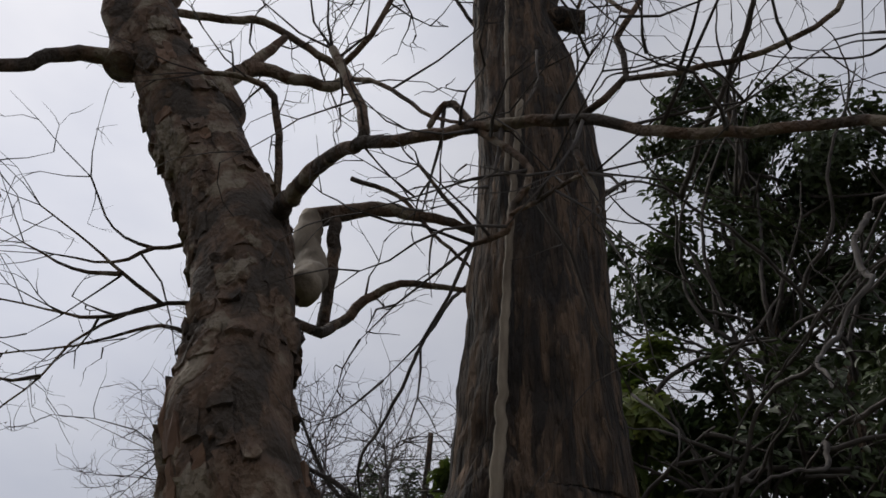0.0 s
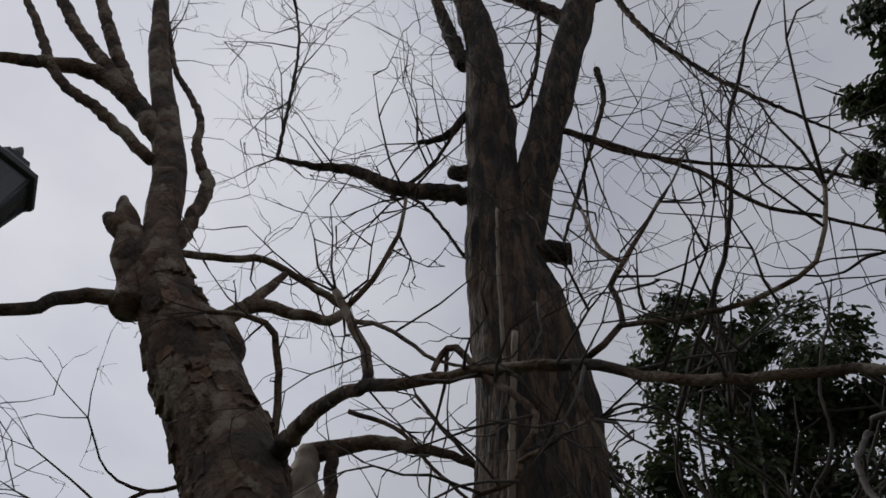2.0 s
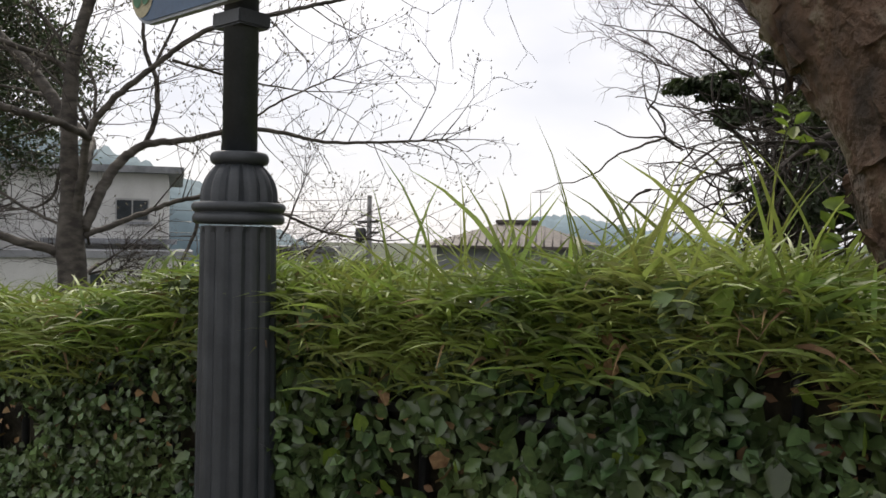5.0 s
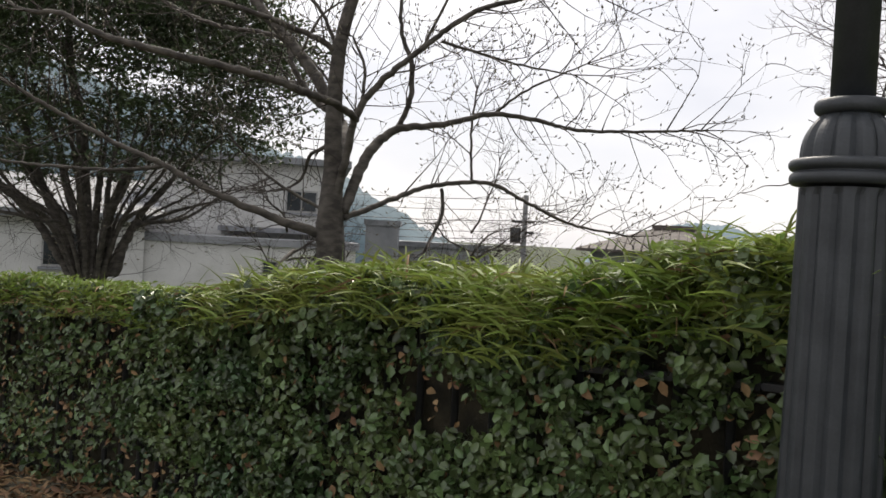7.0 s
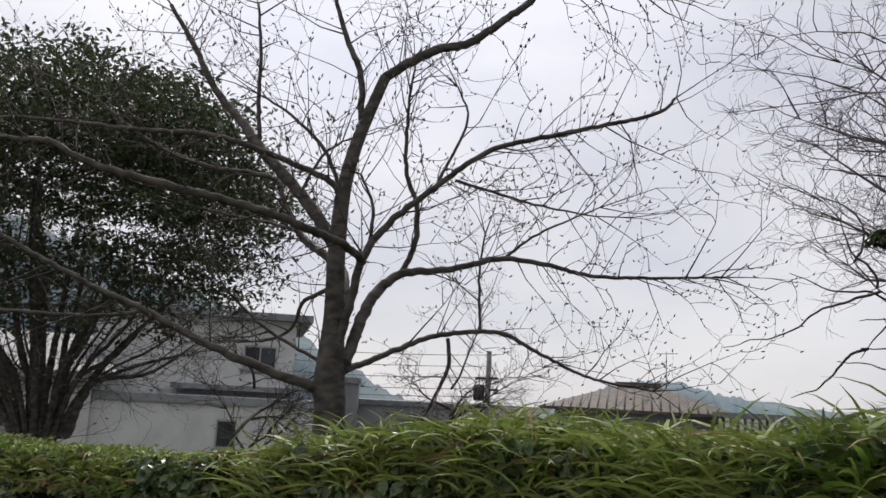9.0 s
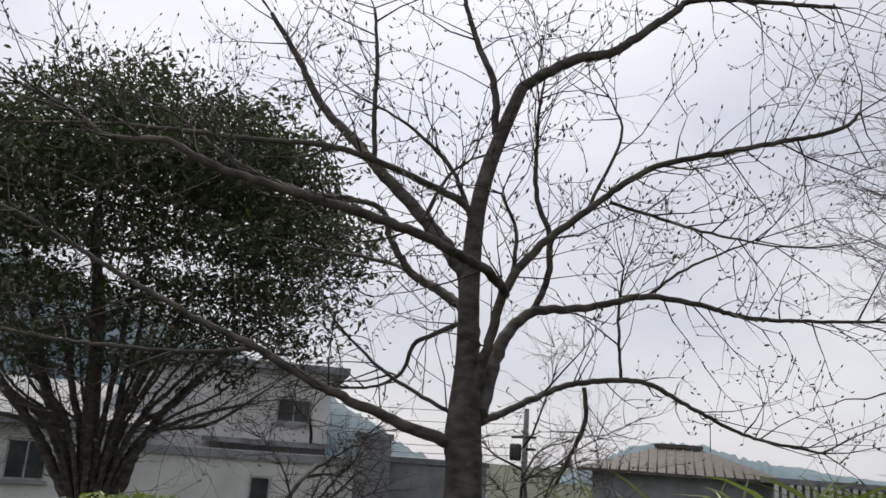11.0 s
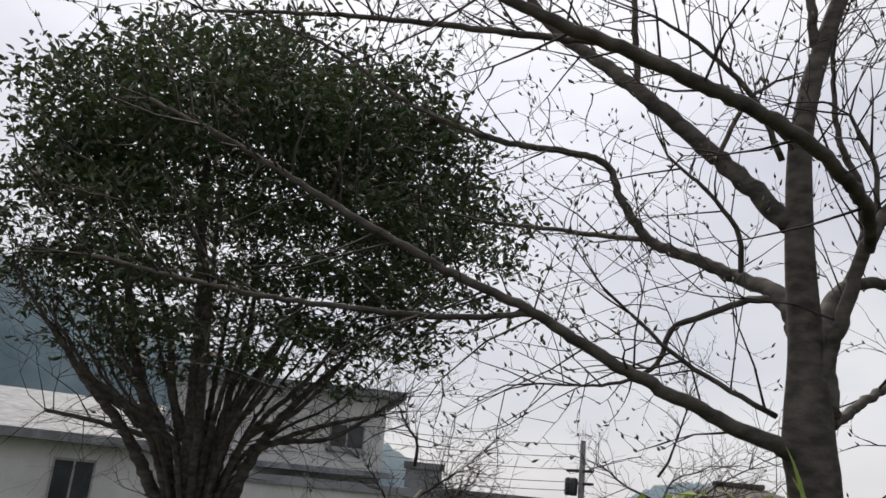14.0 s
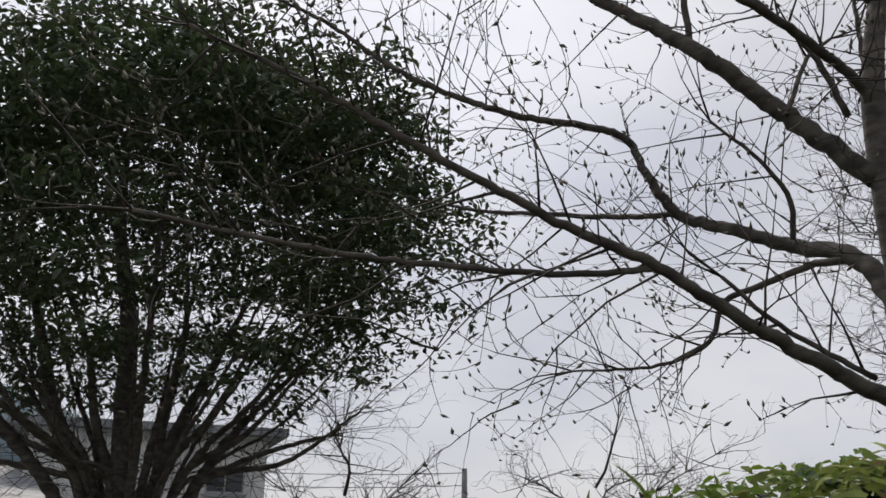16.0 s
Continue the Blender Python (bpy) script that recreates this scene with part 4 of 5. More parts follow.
def wood_tree(label, x, y, z0, top, blobs, n, seed, mat=M_LEAF_WOOD, size=(0.10, 0.2), trunk=0.2, clumps=26, spread=0.28):
    t = thing("woodland_tree", label, "tree", "dark wood beyond the fence")
    V, Fc = [], []
    rnd = random.Random(seed)
    tube(V, Fc, curve_points([(x, y, z0, trunk), (x + rnd.uniform(-0.2, 0.2), y, (z0 + top) / 2, trunk * 0.7), (x, y, top, trunk * 0.3)], 0.3), 10, 0.06)
    put("trunk", V, Fc, M_BARK_OLD, t)
    V, Fc, ends = [], [], []
    for b in blobs:
        for k in range(7):
            h = rnd.uniform(0.35, 0.9)
            s = np.array([x, y, z0 + (top - z0) * h])
            e = np.array([b[0] + rnd.uniform(-0.8, 0.8) * b[3], b[1] + rnd.uniform(-0.8, 0.8) * b[4], b[2] + rnd.uniform(-0.8, 0.8) * b[5]])
            L = np.linalg.norm(e - s)
            grow(V, Fc, rnd, s, (e - s) / L, L, 0.05, 1, ends, 0, 0.22, 4)
    put("branches", V, Fc, M_TWIG, t)["kind"] = "stuff"
    P, N = clump_points(blobs, n, seed, 0.25, clumps, spread)
    g = np.random.default_rng(seed)
    leaves("crown", P, N, g.uniform(size[0], size[1], len(P)), mat, t, "dense dark green leaves with small gaps", 0.45, 0.1, seed)["kind"] = "stuff"
    t.matrix_basis = WOOD
    return t


wood_tree("ivy-clad evergreen with a broad dark crown", 2.2, 11.2, -2.5, 12.2, [(1.8, 11.2, 11.3, 1.3, 1.2, 1.3), (3.6, 11.0, 10.0, 1.5, 1.3, 1.5), (1.2, 11.3, 8.6, 1.6, 1.4, 1.8), (3.4, 11, 7.4, 1.8, 1.4, 1.6)], 5200, 41)
wood_tree("tall evergreen with hanging ivy foliage", 6.0, 11.6, -2.5, 12, [(5.6, 11.4, 9.6, 1.6, 1.4, 1.7), (5.8, 11.2, 7.0, 1.8, 1.5, 2.0), (7.6, 11.4, 8.8, 1.6, 1.5, 2.2)], 5200, 42)
wood_tree("evergreen with glossy leaves overhanging the path", 6.4, 7.6, 0.0, 13, [(5.5, 7.4, 12.0, 1.1, 1.1, 1.5), (5.9, 7.4, 9.8, 1.0, 1.0, 1.2), (6.3, 7.2, 14.0, 1.5, 1.3, 1.5), (5.0, 7.7, 10.6, 0.9, 0.9, 1.0), (5.3, 7.7, 8.8, 0.9, 0.9, 1.1)], 6500, 43, size=(0.12, 0.22))
wood_tree("dark understorey evergreen among bamboo", 2.6, 9.6, -1.5, 6, [(1.6, 9.6, 4.6, 1.7, 1.2, 1.8), (3.9, 9.4, 4.4, 1.9, 1.3, 2.2), (0.2, 9.8, 2.4, 1.5, 1.2, 1.9), (2.3, 9.3, 2.0, 1.8, 1.2, 1.8), (6.4, 9.3, 4.0, 1.9, 1.3, 2.6)], 5200, 44)
wood_tree("yellow-green bamboo leaning over the slope", -0.7, 9.9, -1.5, 5.4, [(-1.2, 9.7, 4.5, 1.0, 0.9, 0.9), (0.4, 10.2, 5.4, 1.2, 1.0, 1.2), (4.8, 10.6, 6.0, 1.4, 1.0, 1.3)], 5200, 45, M_LEAF_BAMBOO, (0.12, 0.22), 0.06)
wood_tree("dark shrub beneath bamboo foliage", -1.6, 9.5, -1.5, 3.5, [(-1.7, 9.4, 2.6, 1.2, 1.0, 1.5), (-0.6, 9.2, 1.2, 1.2, 1.0, 1.6), (-1.6, 9.6, 3.6, 0.9, 0.8, 0.8)], 5000, 46, trunk=0.08)
wood_tree("spreading pine-like evergreen at the edge of trees", -7.6, 18.2, -3.4, 6.5, [(-9.2, 17.9, 4.7, 1.1, 0.9, 0.35), (-8.4, 17.9, 3.9, 1.0, 0.9, 0.4), (-7.4, 18.2, 5.6, 1.0, 1.0, 0.8), (-6.4, 18.0, 4.6, 1.3, 1.1, 1.3), (-6.0, 18.0, 7.0, 1.5, 1.2, 1.8)], 2600, 47, size=(0.12, 0.24), clumps=20)
wood_tree("reddish-brown shrub among dark trees", -7.0, 16.6, -3.4, 2.6, [(-7.2, 16.5, 1.9, 0.9, 0.8, 0.8), (-6.2, 16.3, 2.6, 1.2, 0.9, 1.4), (-5.6, 16.4, 4.3, 1.1, 0.9, 1.4)], 3400, 48, trunk=0.08)
wood_tree("tall evergreen behind the spreading pine", -4.5, 17.5, -3.4, 9, [(-4.6, 17.4, 6.0, 1.5, 1.3, 2.4), (-3.0, 17.6, 4.5, 1.6, 1.3, 2.4), (-1.2, 17.6, 5.5, 1.9, 1.4, 2.6)], 4200, 49)

# ---- fence ----
FENCE_ANGLE = math.atan(0.19)


def fence_top(x):
    return float(np.interp(x, (-13, -9.3, -7.4, -3.85, -2.65, 0), (0.62, 0.71, 1.0, 1.13, 1.24, 1.36)))


def build_fence():
    fence = thing("iron_fence", "black iron bar fence with ball finials, overgrown", "fence")
    V, Fc = [], []
    prof = [(0.0, 0.016), (1.0, 0.016), (1.0, 0.021), (1.012, 0.021), (1.016, 0.013), (1.022, 0.02), (1.034, 0.027), (1.048, 0.027), (1.06, 0.019), (1.066, 0.004)]
    for z, r in prof:
        for s in range(10):
            V.append((r * math.cos(s * 0.6283), r * math.sin(s * 0.6283), z))
    for i in range(len(prof) - 1):
        for s in range(10):
            a, b = i * 10 + s, i * 10 + (s + 1) % 10
            Fc.append((a, b, b + 10, a + 10))
    Fc.append(tuple(range(90, 100)))
    bar = mesh_of("bar", V, Fc, M_IRON)
    x = -13.0
    while x < 2.6:
        ob = new("bar", bar)
        ob.parent = fence
        low = ground_z(x, fence_y(x)) - 0.05
        ob.location = (x, fence_y(x), low)
        ob.scale = (1, 1, (fence_top(x) + 0.04 - low) / 1.066)
        x += 0.18
    for dz in (0.16, 1.08):
        for x0, x1 in ((-13.0, -9.3), (-9.3, -7.4), (-7.4, -2.65), (-2.65, 2.5)):
            bm = bmesh.new()
            a = Vector((x0, fence_y(x0), fence_top(x0) - dz))
            c = Vector((x1, fence_y(x1), fence_top(x1) - dz))
            L = (c - a).length
            box(bm, (0, -0.02, -0.013), (L, 0.02, 0.013), 0.004)
            ob = part("rail", bm, M_IRON, fence)
            ob.matrix_basis = Matrix.Translation(a) @ (c - a).to_track_quat("X", "Z").to_matrix().to_4x4()


build_fence()

# ---- hedge ----
hedge = thing("hedge", "overgrown hedge of ivy and bamboo grass on a fence", "hedge")


def hedge_top(x):
    """Height of the mass of leaves."""
    t = fence_top(x) + (0.10 if x > -3 else 0.05) + 0.05 * noise.noise(Vector((x * 1.3, 3.1, 0)))
    t += float(np.interp(x, (-6.5, -5.2, -4.5, -2.4, -1.6), (0.0, 0.02, 0.13, 0.13, 0.0)))
    if x > -2.2:
        t += 0.10 * min(1, (x + 2.2) / 0.8)
    if x > -0.75:
        t -= 0.16 * min(1, (x + 0.75) / 0.4)
    return t


def hedge_depth(x):
    return float(np.interp(x, (-6.0, -4.0), (0.16, 0.55)))


# solid sheets added behind the leaves; the hedge's inner shade is their colour
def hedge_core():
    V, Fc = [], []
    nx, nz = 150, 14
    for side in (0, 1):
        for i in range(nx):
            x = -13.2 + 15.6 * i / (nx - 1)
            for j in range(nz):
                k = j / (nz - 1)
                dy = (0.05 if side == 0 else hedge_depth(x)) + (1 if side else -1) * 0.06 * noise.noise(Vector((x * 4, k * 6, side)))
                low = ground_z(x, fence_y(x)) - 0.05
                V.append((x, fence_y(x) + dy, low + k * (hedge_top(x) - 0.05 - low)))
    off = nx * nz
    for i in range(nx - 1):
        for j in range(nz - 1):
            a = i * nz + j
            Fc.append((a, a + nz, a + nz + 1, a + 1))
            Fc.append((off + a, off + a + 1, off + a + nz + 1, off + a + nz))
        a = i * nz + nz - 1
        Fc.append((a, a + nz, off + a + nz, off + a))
    put("stems", V, Fc, M_HEDGE_CORE, hedge, "solid dark core, shade among stems put into its colour")["kind"] = "stuff"


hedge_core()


def hedge_leaves():
    g = np.random.default_rng(8)
    n = 85000
    x = g.uniform(-13, 2.4, n)
    x[: n // 2] = g.uniform(-6.0, 1.0, n // 2)
    k = g.uniform(0, 1, n) ** 0.85
    top = np.array([hedge_top(v) for v in x])
    gap = np.array([noise.noise(Vector((v * 2.4, w * 4.0, 7))) + 0.6 * noise.noise(Vector((v * 7, w * 9, 2))) for v, w in zip(x, k)])
    keep = g.uniform(-0.5, 0.7, n) < gap * 1.5 + 0.2
    x, k, top, gap = x[keep], k[keep], top[keep], gap[keep]
    y = fence_y(x) - 0.02 - g.uniform(0, 0.13, len(x)) * (1 + gap)
    low = np.array([ground_z(v, fence_y(v)) for v in x])
    P = np.stack([x, y, low + 0.02 + k * (top - low - 0.02)], 1)
    N = np.tile(np.array([0.2, -1.0, 0.55]), (len(P), 1))
    s = g.uniform(0.022, 0.055, len(P)) * (1 + 0.35 * (x > -2.6)) * np.where(g.uniform(0, 1, len(P)) < 0.12, 1.4, 1.0)
    leaves("ivy_foliage", P, N, s, M_LEAF_IVY, hedge, "ivy leaves, dark green and glossy", 0.66, 0.12, 3, 0.85)
    hedge.children[-1]["kind"] = "stuff"
    m = 2600
    x = g.uniform(-13, 2.2, m)
    low = np.array([ground_z(v, fence_y(v)) for v in x])
    top = np.array([hedge_top(v) for v in x])
    P = np.stack([x, fence_y(x) - g.uniform(0, 0.12, m), low + g.uniform(0.03, 0.95, m) * (top - low)], 1)
    leaves("dry_leaves", P, np.tile(np.array([0.2, -1.0, 0.3]), (m, 1)), g.uniform(0.03, 0.06, m), M_LEAF_DRY, hedge, "withered brown leaves", 0.6, 0.1, 4)
    m = 13000
    x = g.uniform(-13, 2.2, m)
    x[: m // 2] = g.uniform(-3, 1.0, m // 2)
    x[: m // 4] = g.uniform(-9.5, -5.5, m // 4)
    top = np.array([hedge_top(v) for v in x])
    P = np.stack([x, fence_y(x) - 0.14 + g.uniform(0, 1, m) * np.array([hedge_depth(v) + 0.18 for v in x]), top + g.uniform(-0.14, 0.05, m) * np.where(x < -5.2, 0.55, 1.0)], 1)
    leaves("top_leaves", P, np.tile(np.array([0.1, -0.4, 1.0]), (m, 1)), g.uniform(0.035, 0.075, m) * np.where(x < -5.2, 0.6, 1.0), M_LEAF_FRESH, hedge, "fresh yellow-green leaves", 0.5, 0.1, 6)


hedge_leaves()


def blades(name, n, x0, x1, length, lean, seed, mat, label, base=None, dy=(-0.16, 0.6), wid=0.0065, sink=0.2):
    """Grass blades: bent, tapering strips."""
    rnd = random.Random(seed)
    V, Fc = [], []
    for _ in range(n):
        x = rnd.uniform(x0, x1)
        y = fence_y(x) + dy[0] + rnd.random() * (min(dy[1], hedge_depth(x) + 0.05) - dy[0])
        z = (hedge_top(x) + rnd.uniform(-sink, 0.0)) if base is None else base
        L = length * rnd.uniform(0.45, 1.15) * (0.5 if x < -5.5 else 1.0)
        a = rnd.uniform(0, 6.283)
        d = np.array([math.cos(a), math.sin(a) * 0.8 - 0.25, 0]) * lean * rnd.uniform(0.4, 1.5) + np.array([0, 0, 1.0])
        d /= np.linalg.norm(d)
        w = wid * rnd.uniform(0.6, 1.3)
        side = np.cross(d, [rnd.gauss(0, 1), rnd.gauss(0, 1), 0.1])
        side /= np.linalg.norm(side) + 1e-9
        p = np.array([x, y, z])
        b = len(V)
        for i in range(5):
            f = w * (0.55, 1.0, 0.85, 0.5, 0.04)[i]
            V += [tuple(p - side * f), tuple(p + side * f)]
            d = d + np.array([d[0] * 0.25, d[1] * 0.25, -0.26 * lean])
            d /= np.linalg.norm(d)
            p = p + d * L / 4
        for i in range(4):
            q = b + 2 * i
            Fc.append((q, q + 1, q + 3, q + 2))
    ob = put(name, V, Fc, mat, hedge, label)
    ob["kind"] = "stuff"
    return ob


blades("grass", 26000, -13.0, 2.2, 0.19, 1.1, 51, M_GRASS, "matted yellow-green grass blades on top")
blades("grass", 11000, -2.3, -0.3, 0.25, 0.8, 52, M_GRASS, "thick green bamboo grass")
blades("grass", 5000, -5.2, -2.2, 0.26, 0.9, 56, M_GRASS, "thick green bamboo grass")
blades("grass", 1300, -3.8, -0.9, 0.24, 0.9, 57, M_GRASS, "grass blades hanging over the hedge face", dy=(-0.2, -0.04), sink=0.3)
blades("tall_blades", 150, -1.95, -0.75, 0.50, 0.35, 53, M_GRASS, "tall upright bamboo grass blades", wid=0.008)
blades("tall_blades", 150, -9.0, -2.0, 0.26, 0.4, 54, M_GRASS, "sparse upright grass blades")
blades("dry_grass", 1300, -13.0, 2.0, 0.24, 1.3, 55, M_LEAF_DRY, "dry straw-coloured blades", dy=(-0.16, 0.1))


def single_leaves():
    """Large leaves on the stretch of hedge passed closest."""
    rnd = random.Random(77)
    V = [(0, 0, 0), (0.36, 0.28, 0.05), (0.30, 0.62, 0.04), (0, 1, -0.08), (-0.30, 0.62, 0.04), (-0.36, 0.28, 0.05), (0, 0.35, -0.03), (0, 0.68, -0.05)]
    Fc = [(0, 1, 6), (1, 2, 7, 6), (2, 3, 7), (0, 6, 5), (5, 6, 7, 4), (4, 7, 3)]
    shapes = [mesh_of("leaf", V, Fc, m) for m in (M_LEAF_IVY, M_LEAF_IVY, M_LEAF_IVY, M_LEAF_FRESH, M_LEAF_DRY)]
    for i in range(290):
        x = rnd.uniform(-2.3, 0.3)
        z = rnd.uniform(0.45, hedge_top(x) + 0.02)
        ob = new("leaf", shapes[rnd.choice((0, 0, 1, 1, 2, 2, 2, 3, 3, 4)) if rnd.random() < 0.9 else 3])
        ob.parent = hedge
        s = rnd.uniform(0.05, 0.1)
        ob.matrix_basis = Matrix.LocRotScale((x, fence_y(x) - rnd.uniform(0.10, 0.19), z), Euler((radians(rnd.uniform(30, 110)), radians(rnd.uniform(-60, 60)), radians(rnd.uniform(100, 260)))), (s, s, s))


single_leaves()


def sprig():
    """Young leaves standing up beside the leaning trunk."""
    t = thing("young_shrub", "young shrub with bright green leaves beside trunk", "shrub")
    rnd = random.Random(6)
    V, Fc, ends = [], [], []
    for k in range(9):
        x = -0.72 + rnd.uniform(-0.12, 0.35)
        grow(V, Fc, rnd, np.array([x, fence_y(x) + 0.5, 0.9]), np.array([rnd.gauss(-0.1, 0.15), rnd.gauss(0, 0.1), 1.0]), rnd.uniform(0.5, 0.95), 0.006, 1, ends, 0, 0.2, 5)
    put("stems", V, Fc, M_TWIG, t)
    g = np.random.default_rng(2)
    V = np.array(V)
    V = V[V[:, 2] > 1.35]
    P = V[g.integers(0, len(V), 260)] + g.normal(0, 0.03, (260, 3))
    leaves("foliage", P, np.tile(np.array([0.1, -0.4, 1.0]), (260, 1)), g.uniform(0.05, 0.09, 260), M_LEAF_FRESH, t, "bright yellow-green leaves", 0.55, 0.1, 3)


sprig()

# ---- lamp post with street sign ----


def lathe(V, Fc, prof, sides, flute=None):
    b = len(V)
    for z, r in prof:
        for s in range(sides):
            a = 2 * math.pi * s / sides
            k = r
            if flute and flute[0] <= z <= flute[1]:
                k = r * (1 - flute[2] * (0.5 + 0.5 * math.cos(a * flute[3])) ** 3)
            V.append((k * math.cos(a), k * math.sin(a), z))
    for i in range(len(prof) - 1):
        for s in range(sides):
            p, q = b + i * sides + s, b + i * sides + (s + 1) % sides
            Fc.append((p, q, q + sides, p + sides))
    Fc.append(tuple(b + s for s in range(sides))[::-1])
    Fc.append(tuple(b + (len(prof) - 1) * sides + s for s in range(sides)))


LAMP = (-2.35, 1.85)


def build_lamp():
    lamp = thing("street_lamp", "dark slate lamp post with fluted base and lantern", "street lamp", at=(*LAMP, 0.055))
    V, Fc = [], []
    lathe(V, Fc, [(-0.12, 0.17), (0.12, 0.17), (0.14, 0.155), (0.2, 0.15), (0.22, 0.138), (0.24, 0.136), (0.9, 0.129), (1.6, 0.122), (1.62, 0.12)], 112, (0.23, 1.61, 0.09, 14))
    put("base", V, Fc, M_POST, lamp, "fluted cast base", smooth=False)
    V, Fc = [], []
    prof = []
    for k in range(9):
        a = -math.pi / 2 + math.pi * k / 8
        prof.append((1.645 + 0.017 * math.sin(a), 0.135 + 0.012 * math.cos(a)))
    for k in range(9):
        a = -math.pi / 2 + math.pi * k / 8
        prof.append((1.682 + 0.015 * math.sin(a), 0.138 + 0.012 * math.cos(a)))
    lathe(V, Fc, prof, 64)
    put("collar", V, Fc, M_POST, lamp)
    V, Fc = [], []
    prof = [(1.695, 0.124)] + [(1.70 + 0.12 * k / 10, 0.124 - 0.050 * (k / 10) ** 2.6) for k in range(11)]
    lathe(V, Fc, prof, 96, (1.70, 1.815, 0.12, 12))
    put("bell", V, Fc, M_POST, lamp, "fluted bell-shaped collar", smooth=False)
    V, Fc = [], []
    lathe(V, Fc, [(1.817, 0.066)] + [(1.840 + 0.02 * math.sin(a), 0.080 + 0.014 * math.cos(a)) for a in np.linspace(-1.57, 1.57, 9)] + [(1.861, 0.06)], 64)
    put("ring", V, Fc, M_POST, lamp)
    V, Fc = [], []
    lathe(V, Fc, [(1.855, 0.056), (3.0, 0.055), (3.01, 0.062), (3.05, 0.062), (3.06, 0.052), (4.3, 0.048), (4.32, 0.06), (4.36, 0.06), (4.38, 0.045), (4.46, 0.04), (4.5, 0.075), (4.53, 0.08), (4.55, 0.05)], 40)
    put("pole", V, Fc, M_POST, lamp)
    bm = bmesh.new()
    box(bm, (-0.075, -0.062, 2.26), (0.075, 0.062, 2.31), 0.006)
    part("sign_clamp", bm, M_POST, lamp)
    # six-sided lantern
    V, Fc = [], []
    lathe(V, Fc, [(4.55, 0.10), (4.58, 0.115), (4.585, 0.11)], 6)
    put("lantern_floor", V, Fc, M_POST, lamp, smooth=False)
    for k in range(6):
        a0, a1 = math.pi / 3 * k, math.pi / 3 * (k + 1)
        c = [(math.cos(a0) * 0.105, math.sin(a0) * 0.105, 4.585), (math.cos(a1) * 0.105, math.sin(a1) * 0.105, 4.585), (math.cos(a1) * 0.18, math.sin(a1) * 0.18, 4.90), (math.cos(a0) * 0.18, math.sin(a0) * 0.18, 4.90)]
        inner = [(p[0] * 0.95, p[1] * 0.95, p[2]) for p in c]
        put("pane", c + inner, [(0, 1, 2, 3), (7, 6, 5, 4), (0, 4, 5, 1), (2, 6, 7, 3), (1, 5, 6, 2), (3, 7, 4, 0)], M_GLASS, lamp, "dusty grey lantern pane", smooth=False)
        V, Fc = [], []
        tube(V, Fc, np.array([(*c[0], 0.009), (*c[3], 0.009)]), 6)
        put("glazing_bar", V, Fc, M_POST, lamp)
    V, Fc = [], []
    lathe(V, Fc, [(4.90, 0.185), (4.905, 0.21), (4.93, 0.215), (4.935, 0.20), (5.04, 0.11), (5.06, 0.115), (5.08, 0.09), (5.13, 0.03), (5.15, 0.035), (5.18, 0.028), (5.22, 0.006)], 6)
    put("lantern_roof", V, Fc, M_POST, lamp, "six-sided peaked roof", smooth=False)


build_lamp()

SIGN_TURN = -1.0


